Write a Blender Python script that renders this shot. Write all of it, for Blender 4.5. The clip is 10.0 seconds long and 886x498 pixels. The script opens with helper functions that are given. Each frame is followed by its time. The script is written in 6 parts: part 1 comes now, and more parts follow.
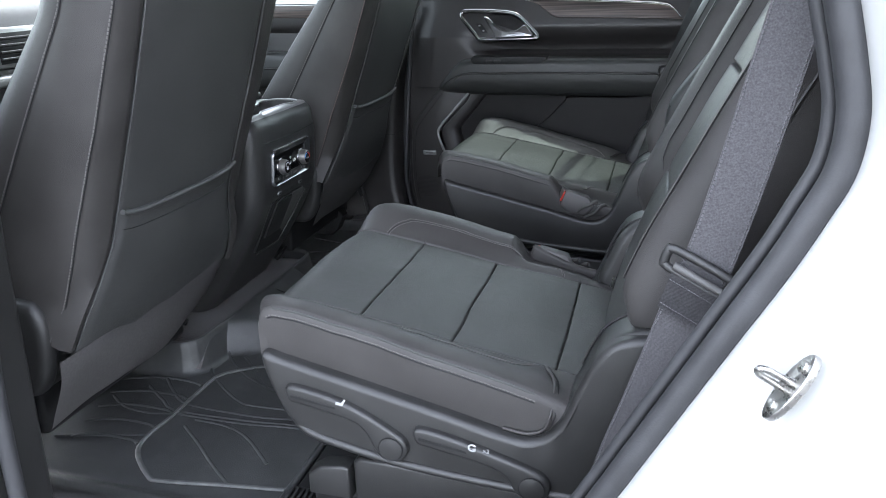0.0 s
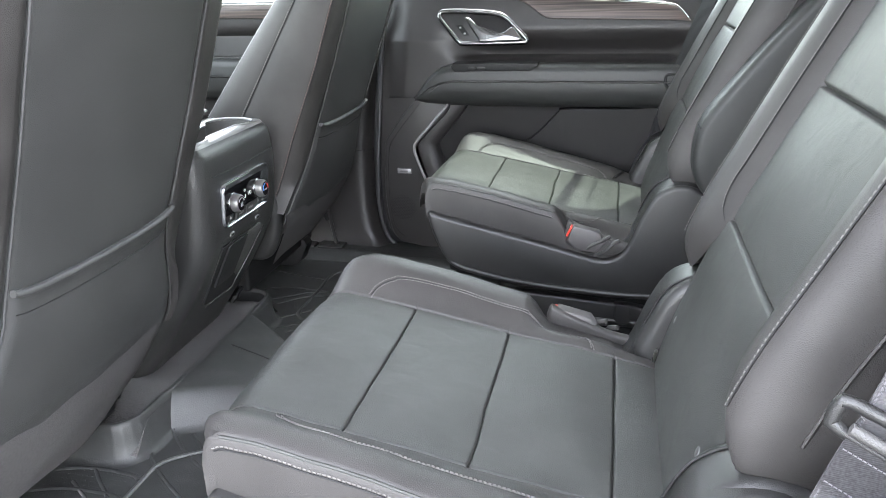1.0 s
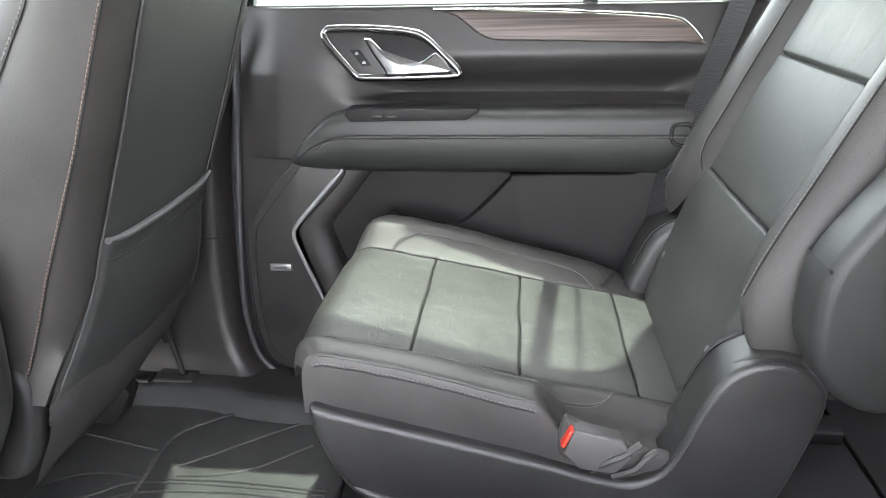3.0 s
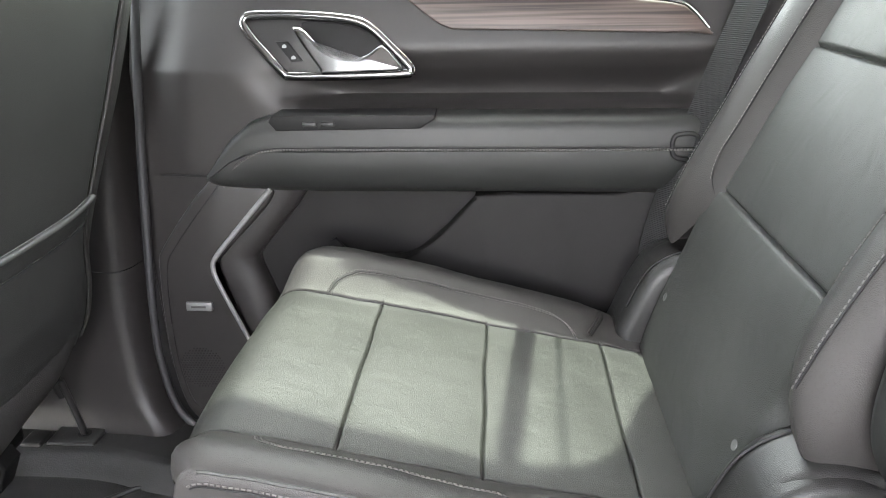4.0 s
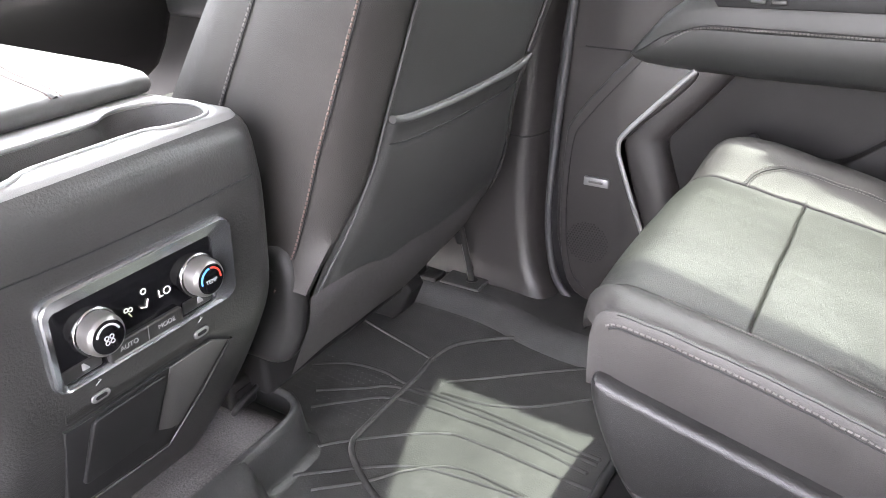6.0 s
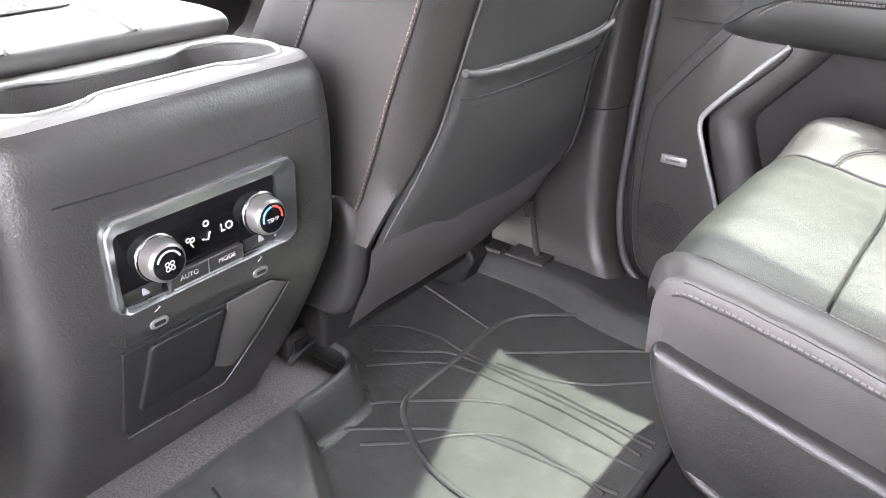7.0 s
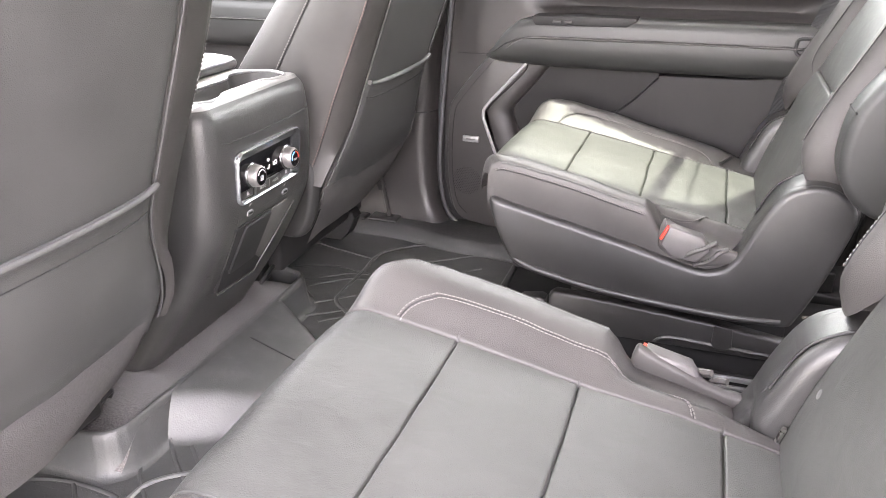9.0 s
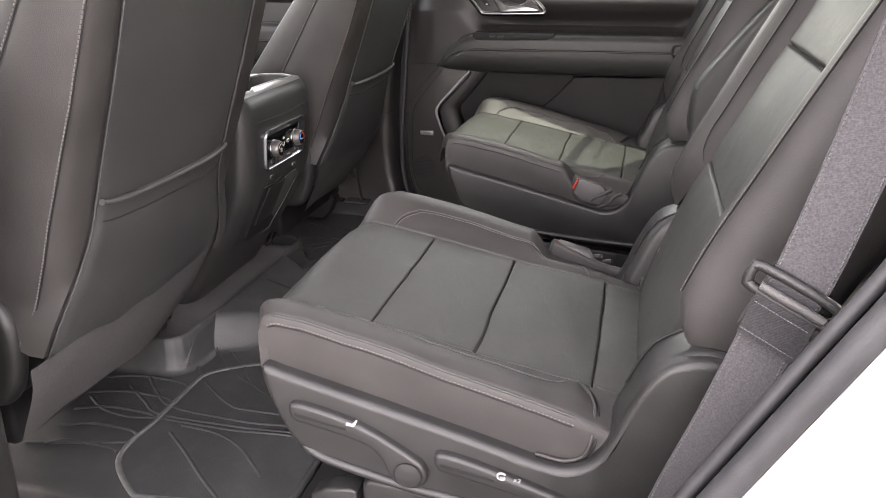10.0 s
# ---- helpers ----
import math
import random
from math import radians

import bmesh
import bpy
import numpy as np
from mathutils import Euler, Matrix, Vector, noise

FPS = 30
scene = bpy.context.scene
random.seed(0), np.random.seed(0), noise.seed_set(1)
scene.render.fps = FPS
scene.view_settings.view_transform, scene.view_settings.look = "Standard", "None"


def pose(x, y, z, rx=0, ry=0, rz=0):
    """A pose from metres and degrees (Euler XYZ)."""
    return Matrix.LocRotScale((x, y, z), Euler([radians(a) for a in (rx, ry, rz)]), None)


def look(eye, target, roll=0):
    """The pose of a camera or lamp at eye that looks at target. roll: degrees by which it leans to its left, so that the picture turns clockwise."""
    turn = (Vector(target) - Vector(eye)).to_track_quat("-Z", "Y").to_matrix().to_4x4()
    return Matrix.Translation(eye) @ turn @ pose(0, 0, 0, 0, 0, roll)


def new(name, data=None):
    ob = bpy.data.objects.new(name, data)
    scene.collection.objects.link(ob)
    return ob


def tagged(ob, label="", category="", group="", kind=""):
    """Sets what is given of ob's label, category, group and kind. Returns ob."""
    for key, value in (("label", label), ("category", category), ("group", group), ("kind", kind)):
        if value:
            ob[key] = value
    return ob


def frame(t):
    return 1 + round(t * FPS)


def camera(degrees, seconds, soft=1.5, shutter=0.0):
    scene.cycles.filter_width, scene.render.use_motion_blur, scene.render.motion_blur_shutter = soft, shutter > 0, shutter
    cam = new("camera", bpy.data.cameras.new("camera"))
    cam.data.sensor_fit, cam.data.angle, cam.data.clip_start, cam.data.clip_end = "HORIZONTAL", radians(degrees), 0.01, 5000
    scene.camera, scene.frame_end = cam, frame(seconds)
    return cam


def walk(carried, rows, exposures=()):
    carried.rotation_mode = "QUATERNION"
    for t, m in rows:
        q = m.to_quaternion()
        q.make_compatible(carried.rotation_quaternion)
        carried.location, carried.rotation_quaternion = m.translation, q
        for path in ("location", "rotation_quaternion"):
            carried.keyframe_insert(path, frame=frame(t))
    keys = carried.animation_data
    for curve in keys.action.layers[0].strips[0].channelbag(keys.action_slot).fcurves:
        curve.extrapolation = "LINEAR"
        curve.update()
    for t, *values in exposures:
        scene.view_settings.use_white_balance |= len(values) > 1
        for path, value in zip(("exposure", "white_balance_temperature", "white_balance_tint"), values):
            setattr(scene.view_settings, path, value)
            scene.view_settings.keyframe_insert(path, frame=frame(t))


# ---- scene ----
cam = camera(60.9, 10.0, 0.4)
PATH = [
    (0, (0.027, -1.515, 0.785), (-0.504, 0.287, 0.099), -1.8),
    (0.5, (-0.035, -1.394, 0.793), (-0.517, 0.417, 0.094), -1.8),
    (1, (-0.103, -1.245, 0.788), (-0.53, 0.578, 0.086), -1.6),
    (1.5, (-0.151, -1.057, 0.78), (-0.52, 0.778, 0.077), -1.3),
    (2, (-0.194, -0.876, 0.786), (-0.498, 0.967, 0.07), -1.3),
    (2.5, (-0.22, -0.684, 0.792), (-0.474, 1.16, 0.061), -1.5),
    (3, (-0.24, -0.519, 0.778), (-0.43, 1.341, 0.068), -1.2),
    (3.2, (-0.24, -0.465, 0.772), (-0.403, 1.403, 0.076), -0.6),
    (4.3, (-0.221, -0.245, 0.739), (-0.349, 1.613, 0.01), -1.1),
    (4.5, (-0.222, -0.25, 0.737), (-0.402, 1.602, 0.005), -1.2),
    (5, (-0.233, -0.279, 0.742), (-0.654, 1.514, -0.039), -1.8),
    (5.5, (-0.282, -0.306, 0.727), (-0.977, 1.366, -0.123), -1.7),
    (6, (-0.3, -0.305, 0.696), (-1.246, 1.209, -0.207), -1.6),
    (6.2, (-0.299, -0.294, 0.681), (-1.329, 1.155, -0.236), -1.6),
    (7.3, (-0.286, -0.313, 0.665), (-1.376, 1.079, -0.27), -0.3),
    (7.5, (-0.274, -0.355, 0.678), (-1.318, 1.079, -0.246), 0.1),
    (8, (-0.245, -0.512, 0.707), (-1.14, 1.042, -0.177), 0.4),
    (8.5, (-0.203, -0.743, 0.728), (-0.937, 0.92, -0.107), 0.4),
    (9, (-0.149, -0.97, 0.75), (-0.75, 0.758, -0.059), -0.1),
    (9.5, (-0.112, -1.217, 0.758), (-0.628, 0.557, -0.008), -0.6),
    (10, (-0.06, -1.415, 0.775), (-0.531, 0.38, 0.028), -0.5),
]
walk(cam, [(t, look(eye, target, roll)) for t, eye, target, roll in PATH],
     [(0.0, 3.9, 6150, 12), (0.7, 4.7, 6450, 12), (1.5, 5.25, 6650, 11), (3.0, 5.45, 6800, 13), (4.5, 5.45, 7000, 16), (5.5, 5.85, 7000, 20), (6.2, 6.0, 6900, 20), (7.5, 6.3, 6950, 20), (8.5, 6.25, 7250, 23), (9.5, 5.45, 7400, 22), (10.0, 4.35, 7500, 22)])

# ---- world, sun, exposure ----
SUN_TO = Vector((0.14, 0.495, 1.0)).normalized()
world = bpy.data.worlds.new("sky")
scene.world = world
world.use_nodes = True
wn = world.node_tree.nodes
sky = wn.new("ShaderNodeTexSky")
sky.sky_type = "NISHITA"
sky.sun_disc = False
sky.sun_elevation = math.asin(SUN_TO.z)
sky.sun_rotation = math.atan2(SUN_TO.x, SUN_TO.y)
sky.air_density, sky.dust_density, sky.ozone_density = 1.0, 0.8, 1.0
wn["Background"].inputs["Strength"].default_value = 0.15
haze = wn.new("ShaderNodeHueSaturation")
haze.inputs["Saturation"].default_value = 0.3
world.node_tree.links.new(sky.outputs[0], haze.inputs["Color"])
world.node_tree.links.new(haze.outputs[0], wn["Background"].inputs["Color"])
sun_data = bpy.data.lights.new("sun", "SUN")
sun_data.energy, sun_data.angle, sun_data.color = 1.15, radians(0.9), (1.0, 0.985, 0.975)
sun = new("sun", sun_data)
sun.matrix_world = look(SUN_TO * 20, (0, 0, 0))


# ---- materials ----
def material(name, base, rough=0.5, metal=0.0, vary=0.15, scale=30.0, bump=0.0, bump_scale=800.0, kind="noise", coat=0.0,
             spec=0.5, stain=0.0, stain_colour=(0.2, 0.2, 0.19), stain_scale=9.0, rough_vary=0.025, crease=0.0, crease_scale=35.0):
    m = bpy.data.materials.new(name)
    m.use_nodes = True
    n, l = m.node_tree.nodes, m.node_tree.links
    b = n["Principled BSDF"]
    b.inputs["Roughness"].default_value = rough
    b.inputs["Metallic"].default_value = metal
    b.inputs["Specular IOR Level"].default_value = spec
    b.inputs["Coat Weight"].default_value = coat
    co = n.new("ShaderNodeTexCoord")
    big = n.new("ShaderNodeTexNoise")
    big.inputs["Scale"].default_value, big.inputs["Detail"].default_value = scale, 5
    l.new(co.outputs["Object"], big.inputs["Vector"])
    ramp = n.new("ShaderNodeMapRange")
    ramp.inputs[1].default_value, ramp.inputs[2].default_value = 0.3, 0.7
    ramp.inputs[3].default_value, ramp.inputs[4].default_value = 1 - vary, 1 + vary
    l.new(big.outputs["Fac"], ramp.inputs[0])
    mul = n.new("ShaderNodeVectorMath")
    mul.operation = "SCALE"
    mul.inputs[0].default_value = base
    l.new(ramp.outputs[0], mul.inputs["Scale"])
    colour = mul.outputs[0]
    if stain:
        dirt = n.new("ShaderNodeTexNoise")
        dirt.inputs["Scale"].default_value, dirt.inputs["Detail"].default_value = stain_scale, 8
        dirt.inputs["Roughness"].default_value = 0.62
        l.new(co.outputs["Object"], dirt.inputs["Vector"])
        cut = n.new("ShaderNodeMapRange")
        cut.inputs[1].default_value, cut.inputs[2].default_value = 0.52, 0.80
        cut.inputs[3].default_value, cut.inputs[4].default_value = 0.0, stain
        l.new(dirt.outputs["Fac"], cut.inputs[0])
        mix = n.new("ShaderNodeMix")
        mix.data_type = "RGBA"
        l.new(cut.outputs[0], mix.inputs["Factor"])
        l.new(colour, mix.inputs[6])
        mix.inputs[7].default_value = (*stain_colour, 1)
        colour = mix.outputs[2]
    l.new(colour, b.inputs["Base Color"])
    rr = n.new("ShaderNodeMapRange")
    rr.inputs[1].default_value, rr.inputs[2].default_value = 0.3, 0.7
    rr.inputs[3].default_value, rr.inputs[4].default_value = rough - rough_vary, rough + rough_vary
    l.new(big.outputs["Fac"], rr.inputs[0])
    l.new(rr.outputs[0], b.inputs["Roughness"])
    if bump:
        if kind == "voronoi":
            fine = n.new("ShaderNodeTexVoronoi")
            fine.feature = "DISTANCE_TO_EDGE"
            out = fine.outputs["Distance"]
        elif kind == "wave":
            fine = n.new("ShaderNodeTexWave")
            fine.inputs["Distortion"].default_value = 0.4
            fine.bands_direction = "Z"
            out = fine.outputs["Fac"]
        else:
            fine = n.new("ShaderNodeTexNoise")
            fine.inputs["Detail"].default_value = 3
            out = fine.outputs["Fac"]
        fine.inputs["Scale"].default_value = bump_scale
        l.new(co.outputs["Object"], fine.inputs["Vector"])
        bp = n.new("ShaderNodeBump")
        bp.inputs["Strength"].default_value = bump
        bp.inputs["Distance"].default_value = 0.0007
        l.new(out, bp.inputs["Height"])
        if crease:
            soft_n = n.new("ShaderNodeTexNoise")
            soft_n.inputs["Scale"].default_value, soft_n.inputs["Detail"].default_value = crease_scale, 4
            soft_n.inputs["Distortion"].default_value = 0.6
            l.new(co.outputs["Object"], soft_n.inputs["Vector"])
            b2 = n.new("ShaderNodeBump")
            b2.inputs["Strength"].default_value, b2.inputs["Distance"].default_value = crease, 0.003
            l.new(soft_n.outputs["Fac"], b2.inputs["Height"])
            l.new(b2.outputs[0], bp.inputs["Normal"])
        l.new(bp.outputs[0], b.inputs["Normal"])
    return m


LEATHER = material("black_leather", (0.043, 0.0438, 0.0412), 0.50, spec=0.25, vary=0.2, scale=12, bump=0.6, bump_scale=520, kind="voronoi", rough_vary=0.05, crease=0.5, crease_scale=28)
LEATHER_SIDE = material("black_vinyl", (0.039, 0.0366, 0.0353), 0.48, spec=0.30, vary=0.2, scale=10, bump=0.5, bump_scale=560, kind="voronoi", crease=0.2, crease_scale=16)
ARM_VINYL = material("armrest_vinyl", (0.022, 0.0226, 0.0218), 0.45, spec=0.38, vary=0.12, scale=10, bump=0.35, bump_scale=850, kind="voronoi", crease=0.15, crease_scale=16)
PLASTIC = material("black_grained_plastic", (0.019, 0.0186, 0.0182), 0.38, spec=0.46, vary=0.16, scale=18, bump=0.45, bump_scale=620, kind="voronoi")
CONSOLE = material("pebbled_console_vinyl", (0.026, 0.0255, 0.025), 0.40, vary=0.18, scale=14, bump=0.7, bump_scale=450, kind="noise", crease=0.12, crease_scale=70)
# black plastic; the pale base colour stands in for reflected sky
DECK = material("black_plastic_pale_sheen", (0.19, 0.19, 0.188), 0.28, spec=0.7, vary=0.0, scale=18, bump=0.3, bump_scale=600, kind="voronoi", rough_vary=0.0)
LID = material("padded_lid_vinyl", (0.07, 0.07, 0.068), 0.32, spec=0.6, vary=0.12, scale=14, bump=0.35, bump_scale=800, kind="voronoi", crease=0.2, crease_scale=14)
DOOR_SOFT = material("dark_soft_trim", (0.021, 0.0192, 0.0190), 0.40, spec=0.42, vary=0.14, scale=9, bump=0.35, bump_scale=800, kind="voronoi")
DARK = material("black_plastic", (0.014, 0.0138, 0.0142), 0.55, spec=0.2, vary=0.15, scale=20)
DOOR_LOWER = material("hard_lower_trim", (0.012, 0.0113, 0.0113), 0.62, spec=0.18, vary=0.16, scale=14, bump=0.4, bump_scale=700, kind="voronoi")
GLOSS = material("gloss_black", (0.006, 0.006, 0.007), 0.12, vary=0.1, scale=10, rough_vary=0.03)
RUBBER = material("black_rubber_mat", (0.034, 0.0345, 0.0343), 0.47, spec=0.45, vary=0.2, scale=18, bump=0.5, bump_scale=360, stain=0.26, stain_colour=(0.13, 0.13, 0.126), stain_scale=20, rough_vary=0.03)
RIM = material("worn_rubber_rim", (0.080, 0.080, 0.078), 0.45, vary=0.3, scale=60)
CARPET = material("charcoal_carpet", (0.092, 0.087, 0.087), 0.95, vary=0.45, scale=420, bump=1.0, bump_scale=520, spec=0.1)
FABRIC = material("grey_backing_fabric", (0.125, 0.119, 0.118), 0.92, vary=0.09, scale=260, bump=0.9, bump_scale=520, spec=0.15)
WEB = material("seat_belt_webbing", (0.054, 0.052, 0.055), 0.7, vary=0.34, scale=560, bump=0.18, bump_scale=230, kind="wave", spec=0.3)
WEB_DARK = material("black_belt_webbing", (0.02, 0.02, 0.021), 0.7, vary=0.1, scale=40, bump=0.8, bump_scale=130, kind="wave", spec=0.3)
BELT_EDGE = material("belt_edge_thread", (0.082, 0.079, 0.083), 0.8, vary=0.2, scale=300)
WHITE_THREAD = material("pale_thread", (0.115, 0.110, 0.106), 0.8, vary=0.2, scale=300)
THREAD = material("grey_thread", (0.108, 0.102, 0.097), 0.8, vary=0.2, scale=300)
THREAD_DARK = material("dark_thread", (0.115, 0.080, 0.072), 0.8, vary=0.2, scale=300)
CHROME = material("satin_chrome", (0.27, 0.27, 0.27), 0.17, metal=1.0, vary=0.05, scale=40, rough_vary=0.05)
FRAME = material("polished_frame", (0.27, 0.28, 0.29), 0.22, metal=0.9, vary=0.0, scale=40, rough_vary=0.0)
KNURL = material("knurled_knob", (0.17, 0.165, 0.16), 0.40, metal=0.7, vary=0.0, scale=60, rough_vary=0.0)
BRIGHT = material("bright_silver_trim", (0.27, 0.27, 0.268), 0.36, metal=0.55, vary=0.06, scale=40)
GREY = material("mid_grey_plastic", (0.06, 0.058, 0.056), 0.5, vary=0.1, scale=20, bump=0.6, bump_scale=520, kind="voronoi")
STEEL = material("zinc_steel", (0.42, 0.41, 0.39), 0.3, metal=1.0, vary=0.1, scale=90, rough_vary=0.08)
SILVER = material("silver_paint", (0.22, 0.22, 0.22), 0.36, metal=0.6, vary=0.08, scale=50)
WHITE = material("white_car_paint", (0.38, 0.38, 0.367), 0.35, vary=0.03, scale=6, coat=0.15)
BUCKLE = material("worn_grey_buckle", (0.062, 0.058, 0.057), 0.5, vary=0.12, scale=40, bump=0.3, bump_scale=700)
RED = material("red_button", (0.55, 0.035, 0.02), 0.4, vary=0.08, scale=60)
SEAL = material("black_rubber_seal", (0.026, 0.026, 0.028), 0.55, vary=0.2, scale=40, bump=0.3, bump_scale=500)
HEADLINER = material("grey_headliner", (0.20, 0.195, 0.19), 0.95, vary=0.06, scale=60, bump=0.4, bump_scale=700, spec=0.1)
CONCRETE = material("grey_asphalt", (0.05, 0.05, 0.049), 0.9, vary=0.12, scale=2.0, bump=0.4, bump_scale=60, stain=0.2, stain_colour=(0.06, 0.06, 0.06), stain_scale=0.8)
MARK = material("white_print", (0.3, 0.3, 0.3), 0.6, vary=0.05, scale=80)
BLUE = material("blue_print", (0.05, 0.25, 0.6), 0.5, vary=0.05, scale=80)
BACK_VINYL = material("seat_back_vinyl", (0.047, 0.0468, 0.0462), 0.48, spec=0.34, vary=0.16, scale=10, bump=0.55, bump_scale=560, kind="voronoi", crease=0.25, crease_scale=14)
WOOD = material("dark_open_pore_wood", (0.075, 0.050, 0.042), 0.5, vary=0.2, scale=30)
wood_n, wood_l = WOOD.node_tree.nodes, WOOD.node_tree.links
grain = wood_n.new("ShaderNodeTexNoise")
grain.inputs["Scale"].default_value, grain.inputs["Detail"].default_value = 60, 8
stretch = wood_n.new("ShaderNodeMapping")
stretch.inputs["Scale"].default_value = (0.07, 1.0, 4.0)
wood_co = wood_n.new("ShaderNodeTexCoord")
wood_l.new(wood_co.outputs["Object"], stretch.inputs[0])
wood_l.new(stretch.outputs[0], grain.inputs["Vector"])
grain_ramp = wood_n.new("ShaderNodeValToRGB")
grain_ramp.color_ramp.elements[0].position, grain_ramp.color_ramp.elements[1].position = 0.35, 0.65
grain_ramp.color_ramp.elements[0].color, grain_ramp.color_ramp.elements[1].color = (0.024, 0.0165, 0.0145, 1), (0.105, 0.077, 0.068, 1)
wood_l.new(grain.outputs["Fac"], grain_ramp.inputs[0])
wood_l.new(grain_ramp.outputs[0], wood_n["Principled BSDF"].inputs["Base Color"])

LIT = bpy.data.materials.new("lit_display_segment")
LIT.use_nodes = True
LIT.node_tree.nodes["Principled BSDF"].inputs["Emission Color"].default_value = (0.80, 0.95, 0.45, 1)
LIT.node_tree.nodes["Principled BSDF"].inputs["Emission Strength"].default_value = 0.005



def pane_glass(name, tint):
    m = bpy.data.materials.new(name)
    m.use_nodes = True
    n, l = m.node_tree.nodes, m.node_tree.links
    n.remove(n["Principled BSDF"])
    clear, gloss, mix = n.new("ShaderNodeBsdfTransparent"), n.new("ShaderNodeBsdfGlossy"), n.new("ShaderNodeMixShader")
    facing, fifth, fres = n.new("ShaderNodeLayerWeight"), n.new("ShaderNodeMath"), n.new("ShaderNodeMath")
    fifth.operation, fifth.inputs[1].default_value = "POWER", 5.0
    fres.operation, fres.inputs[1].default_value, fres.inputs[2].default_value = "MULTIPLY_ADD", 0.96, 0.04
    l.new(facing.outputs["Facing"], fifth.inputs[0])
    l.new(fifth.outputs[0], fres.inputs[0])
    clear.inputs["Color"].default_value = (*tint, 1)
    gloss.inputs["Roughness"].default_value = 0.02
    l.new(fres.outputs[0], mix.inputs[0])
    l.new(clear.outputs[0], mix.inputs[1])
    l.new(gloss.outputs[0], mix.inputs[2])
    l.new(mix.outputs[0], n["Material Output"].inputs["Surface"])
    return m


GLASS = pane_glass("tinted_glass", (0.44, 0.485, 0.45))
CLEAR = pane_glass("front_glass", (0.64, 0.68, 0.645))
PRIVACY = pane_glass("privacy_glass", (0.35, 0.36, 0.355))

# ---- mesh helpers ----
ORIGIN = {}


def thing(name, at, label, category, group="", kind=""):
    ob = new(name)
    ob.empty_display_size = 0.05
    ob.location = at
    ORIGIN[ob] = Vector(at)
    return tagged(ob, label, category, group, kind)


def part(name, bm, mat, parent=None, label="", smooth=True):
    if parent is not None:
        bmesh.ops.translate(bm, verts=bm.verts, vec=-ORIGIN[parent])
    bmesh.ops.recalc_face_normals(bm, faces=bm.faces)
    me = bpy.data.meshes.new(name)
    bm.to_mesh(me)
    bm.free()
    for p in me.polygons:
        p.use_smooth = smooth
    if smooth:
        me.set_sharp_from_angle(angle=radians(50))
    me.materials.append(mat)
    ob = new(name, me)
    if parent is not None:
        ob.parent = parent
        ORIGIN[ob] = ORIGIN[parent]
    else:
        ORIGIN[ob] = Vector((0, 0, 0))
    return tagged(ob, label)


def structure(name, bm, mat, label, category, smooth=True):
    ob = part(name, bm, mat, None, label, smooth)
    return tagged(ob, label, category, kind="structure")


def curve(points, n=6, closed=False):
    """Catmull-Rom through the points."""
    p = [Vector(q) for q in points]
    out, m = [], len(p)
    for i in range(m if closed else m - 1):
        a, b = p[i], p[(i + 1) % m]
        o = p[i - 1] if closed or i > 0 else a
        c = p[(i + 2) % m] if closed or i + 2 < m else b
        for k in range(n):
            t = k / n
            out.append(0.5 * ((2 * a) + (b - o) * t + (2 * o - 5 * a + 4 * b - c) * t * t + (3 * a - o - 3 * b + c) * t ** 3))
    if not closed:
        out.append(p[-1])
    return out


def sheet(rows, bm=None, close_u=False, close_v=False, keep=None):
    """Quads between rows of points. keep(i, j): whether a quad is made."""
    bm = bm or bmesh.new()
    vs = [[None] * len(r) for r in rows]

    def v(i, j):
        if vs[i][j] is None:
            vs[i][j] = bm.verts.new(rows[i][j])
        return vs[i][j]
    nu, nv = len(rows), len(rows[0])
    for i in range(nu if close_u else nu - 1):
        for j in range(nv if close_v else nv - 1):
            if keep is None or keep(i, j):
                i2, j2 = (i + 1) % nu, (j + 1) % nv
                bm.faces.new((v(i, j), v(i2, j), v(i2, j2), v(i, j2)))
    return bm


def tube(path, r, n=8, closed=False, wide=1.0, up=(0, 0, 1), bm=None):
    """A round or flattened cord along a path; wide stretches it across up."""
    bm = bm or bmesh.new()
    path = [Vector(p) for p in path]
    rows, m = [], len(path)
    for i, p in enumerate(path):
        a = path[i - 1] if (closed or i) else p
        b = path[(i + 1) % m] if (closed or i + 1 < m) else p
        d = (b - a).normalized()
        side = d.cross(Vector(up))
        side = side.normalized() if side.length > 1e-4 else d.orthogonal().normalized()
        top = side.cross(d)
        rows.append([p + side * (math.cos(k * math.tau / n) * r * wide) + top * (math.sin(k * math.tau / n) * r) for k in range(n)])
    loops = [[bm.verts.new(q) for q in row] for row in rows]
    for i in range(m if closed else m - 1):
        la, lb = loops[i], loops[(i + 1) % m]
        for j in range(n):
            bm.faces.new((la[j], lb[j], lb[(j + 1) % n], la[(j + 1) % n]))
    if not closed:
        bm.faces.new(loops[0])
        bm.faces.new(loops[-1])
    return bm


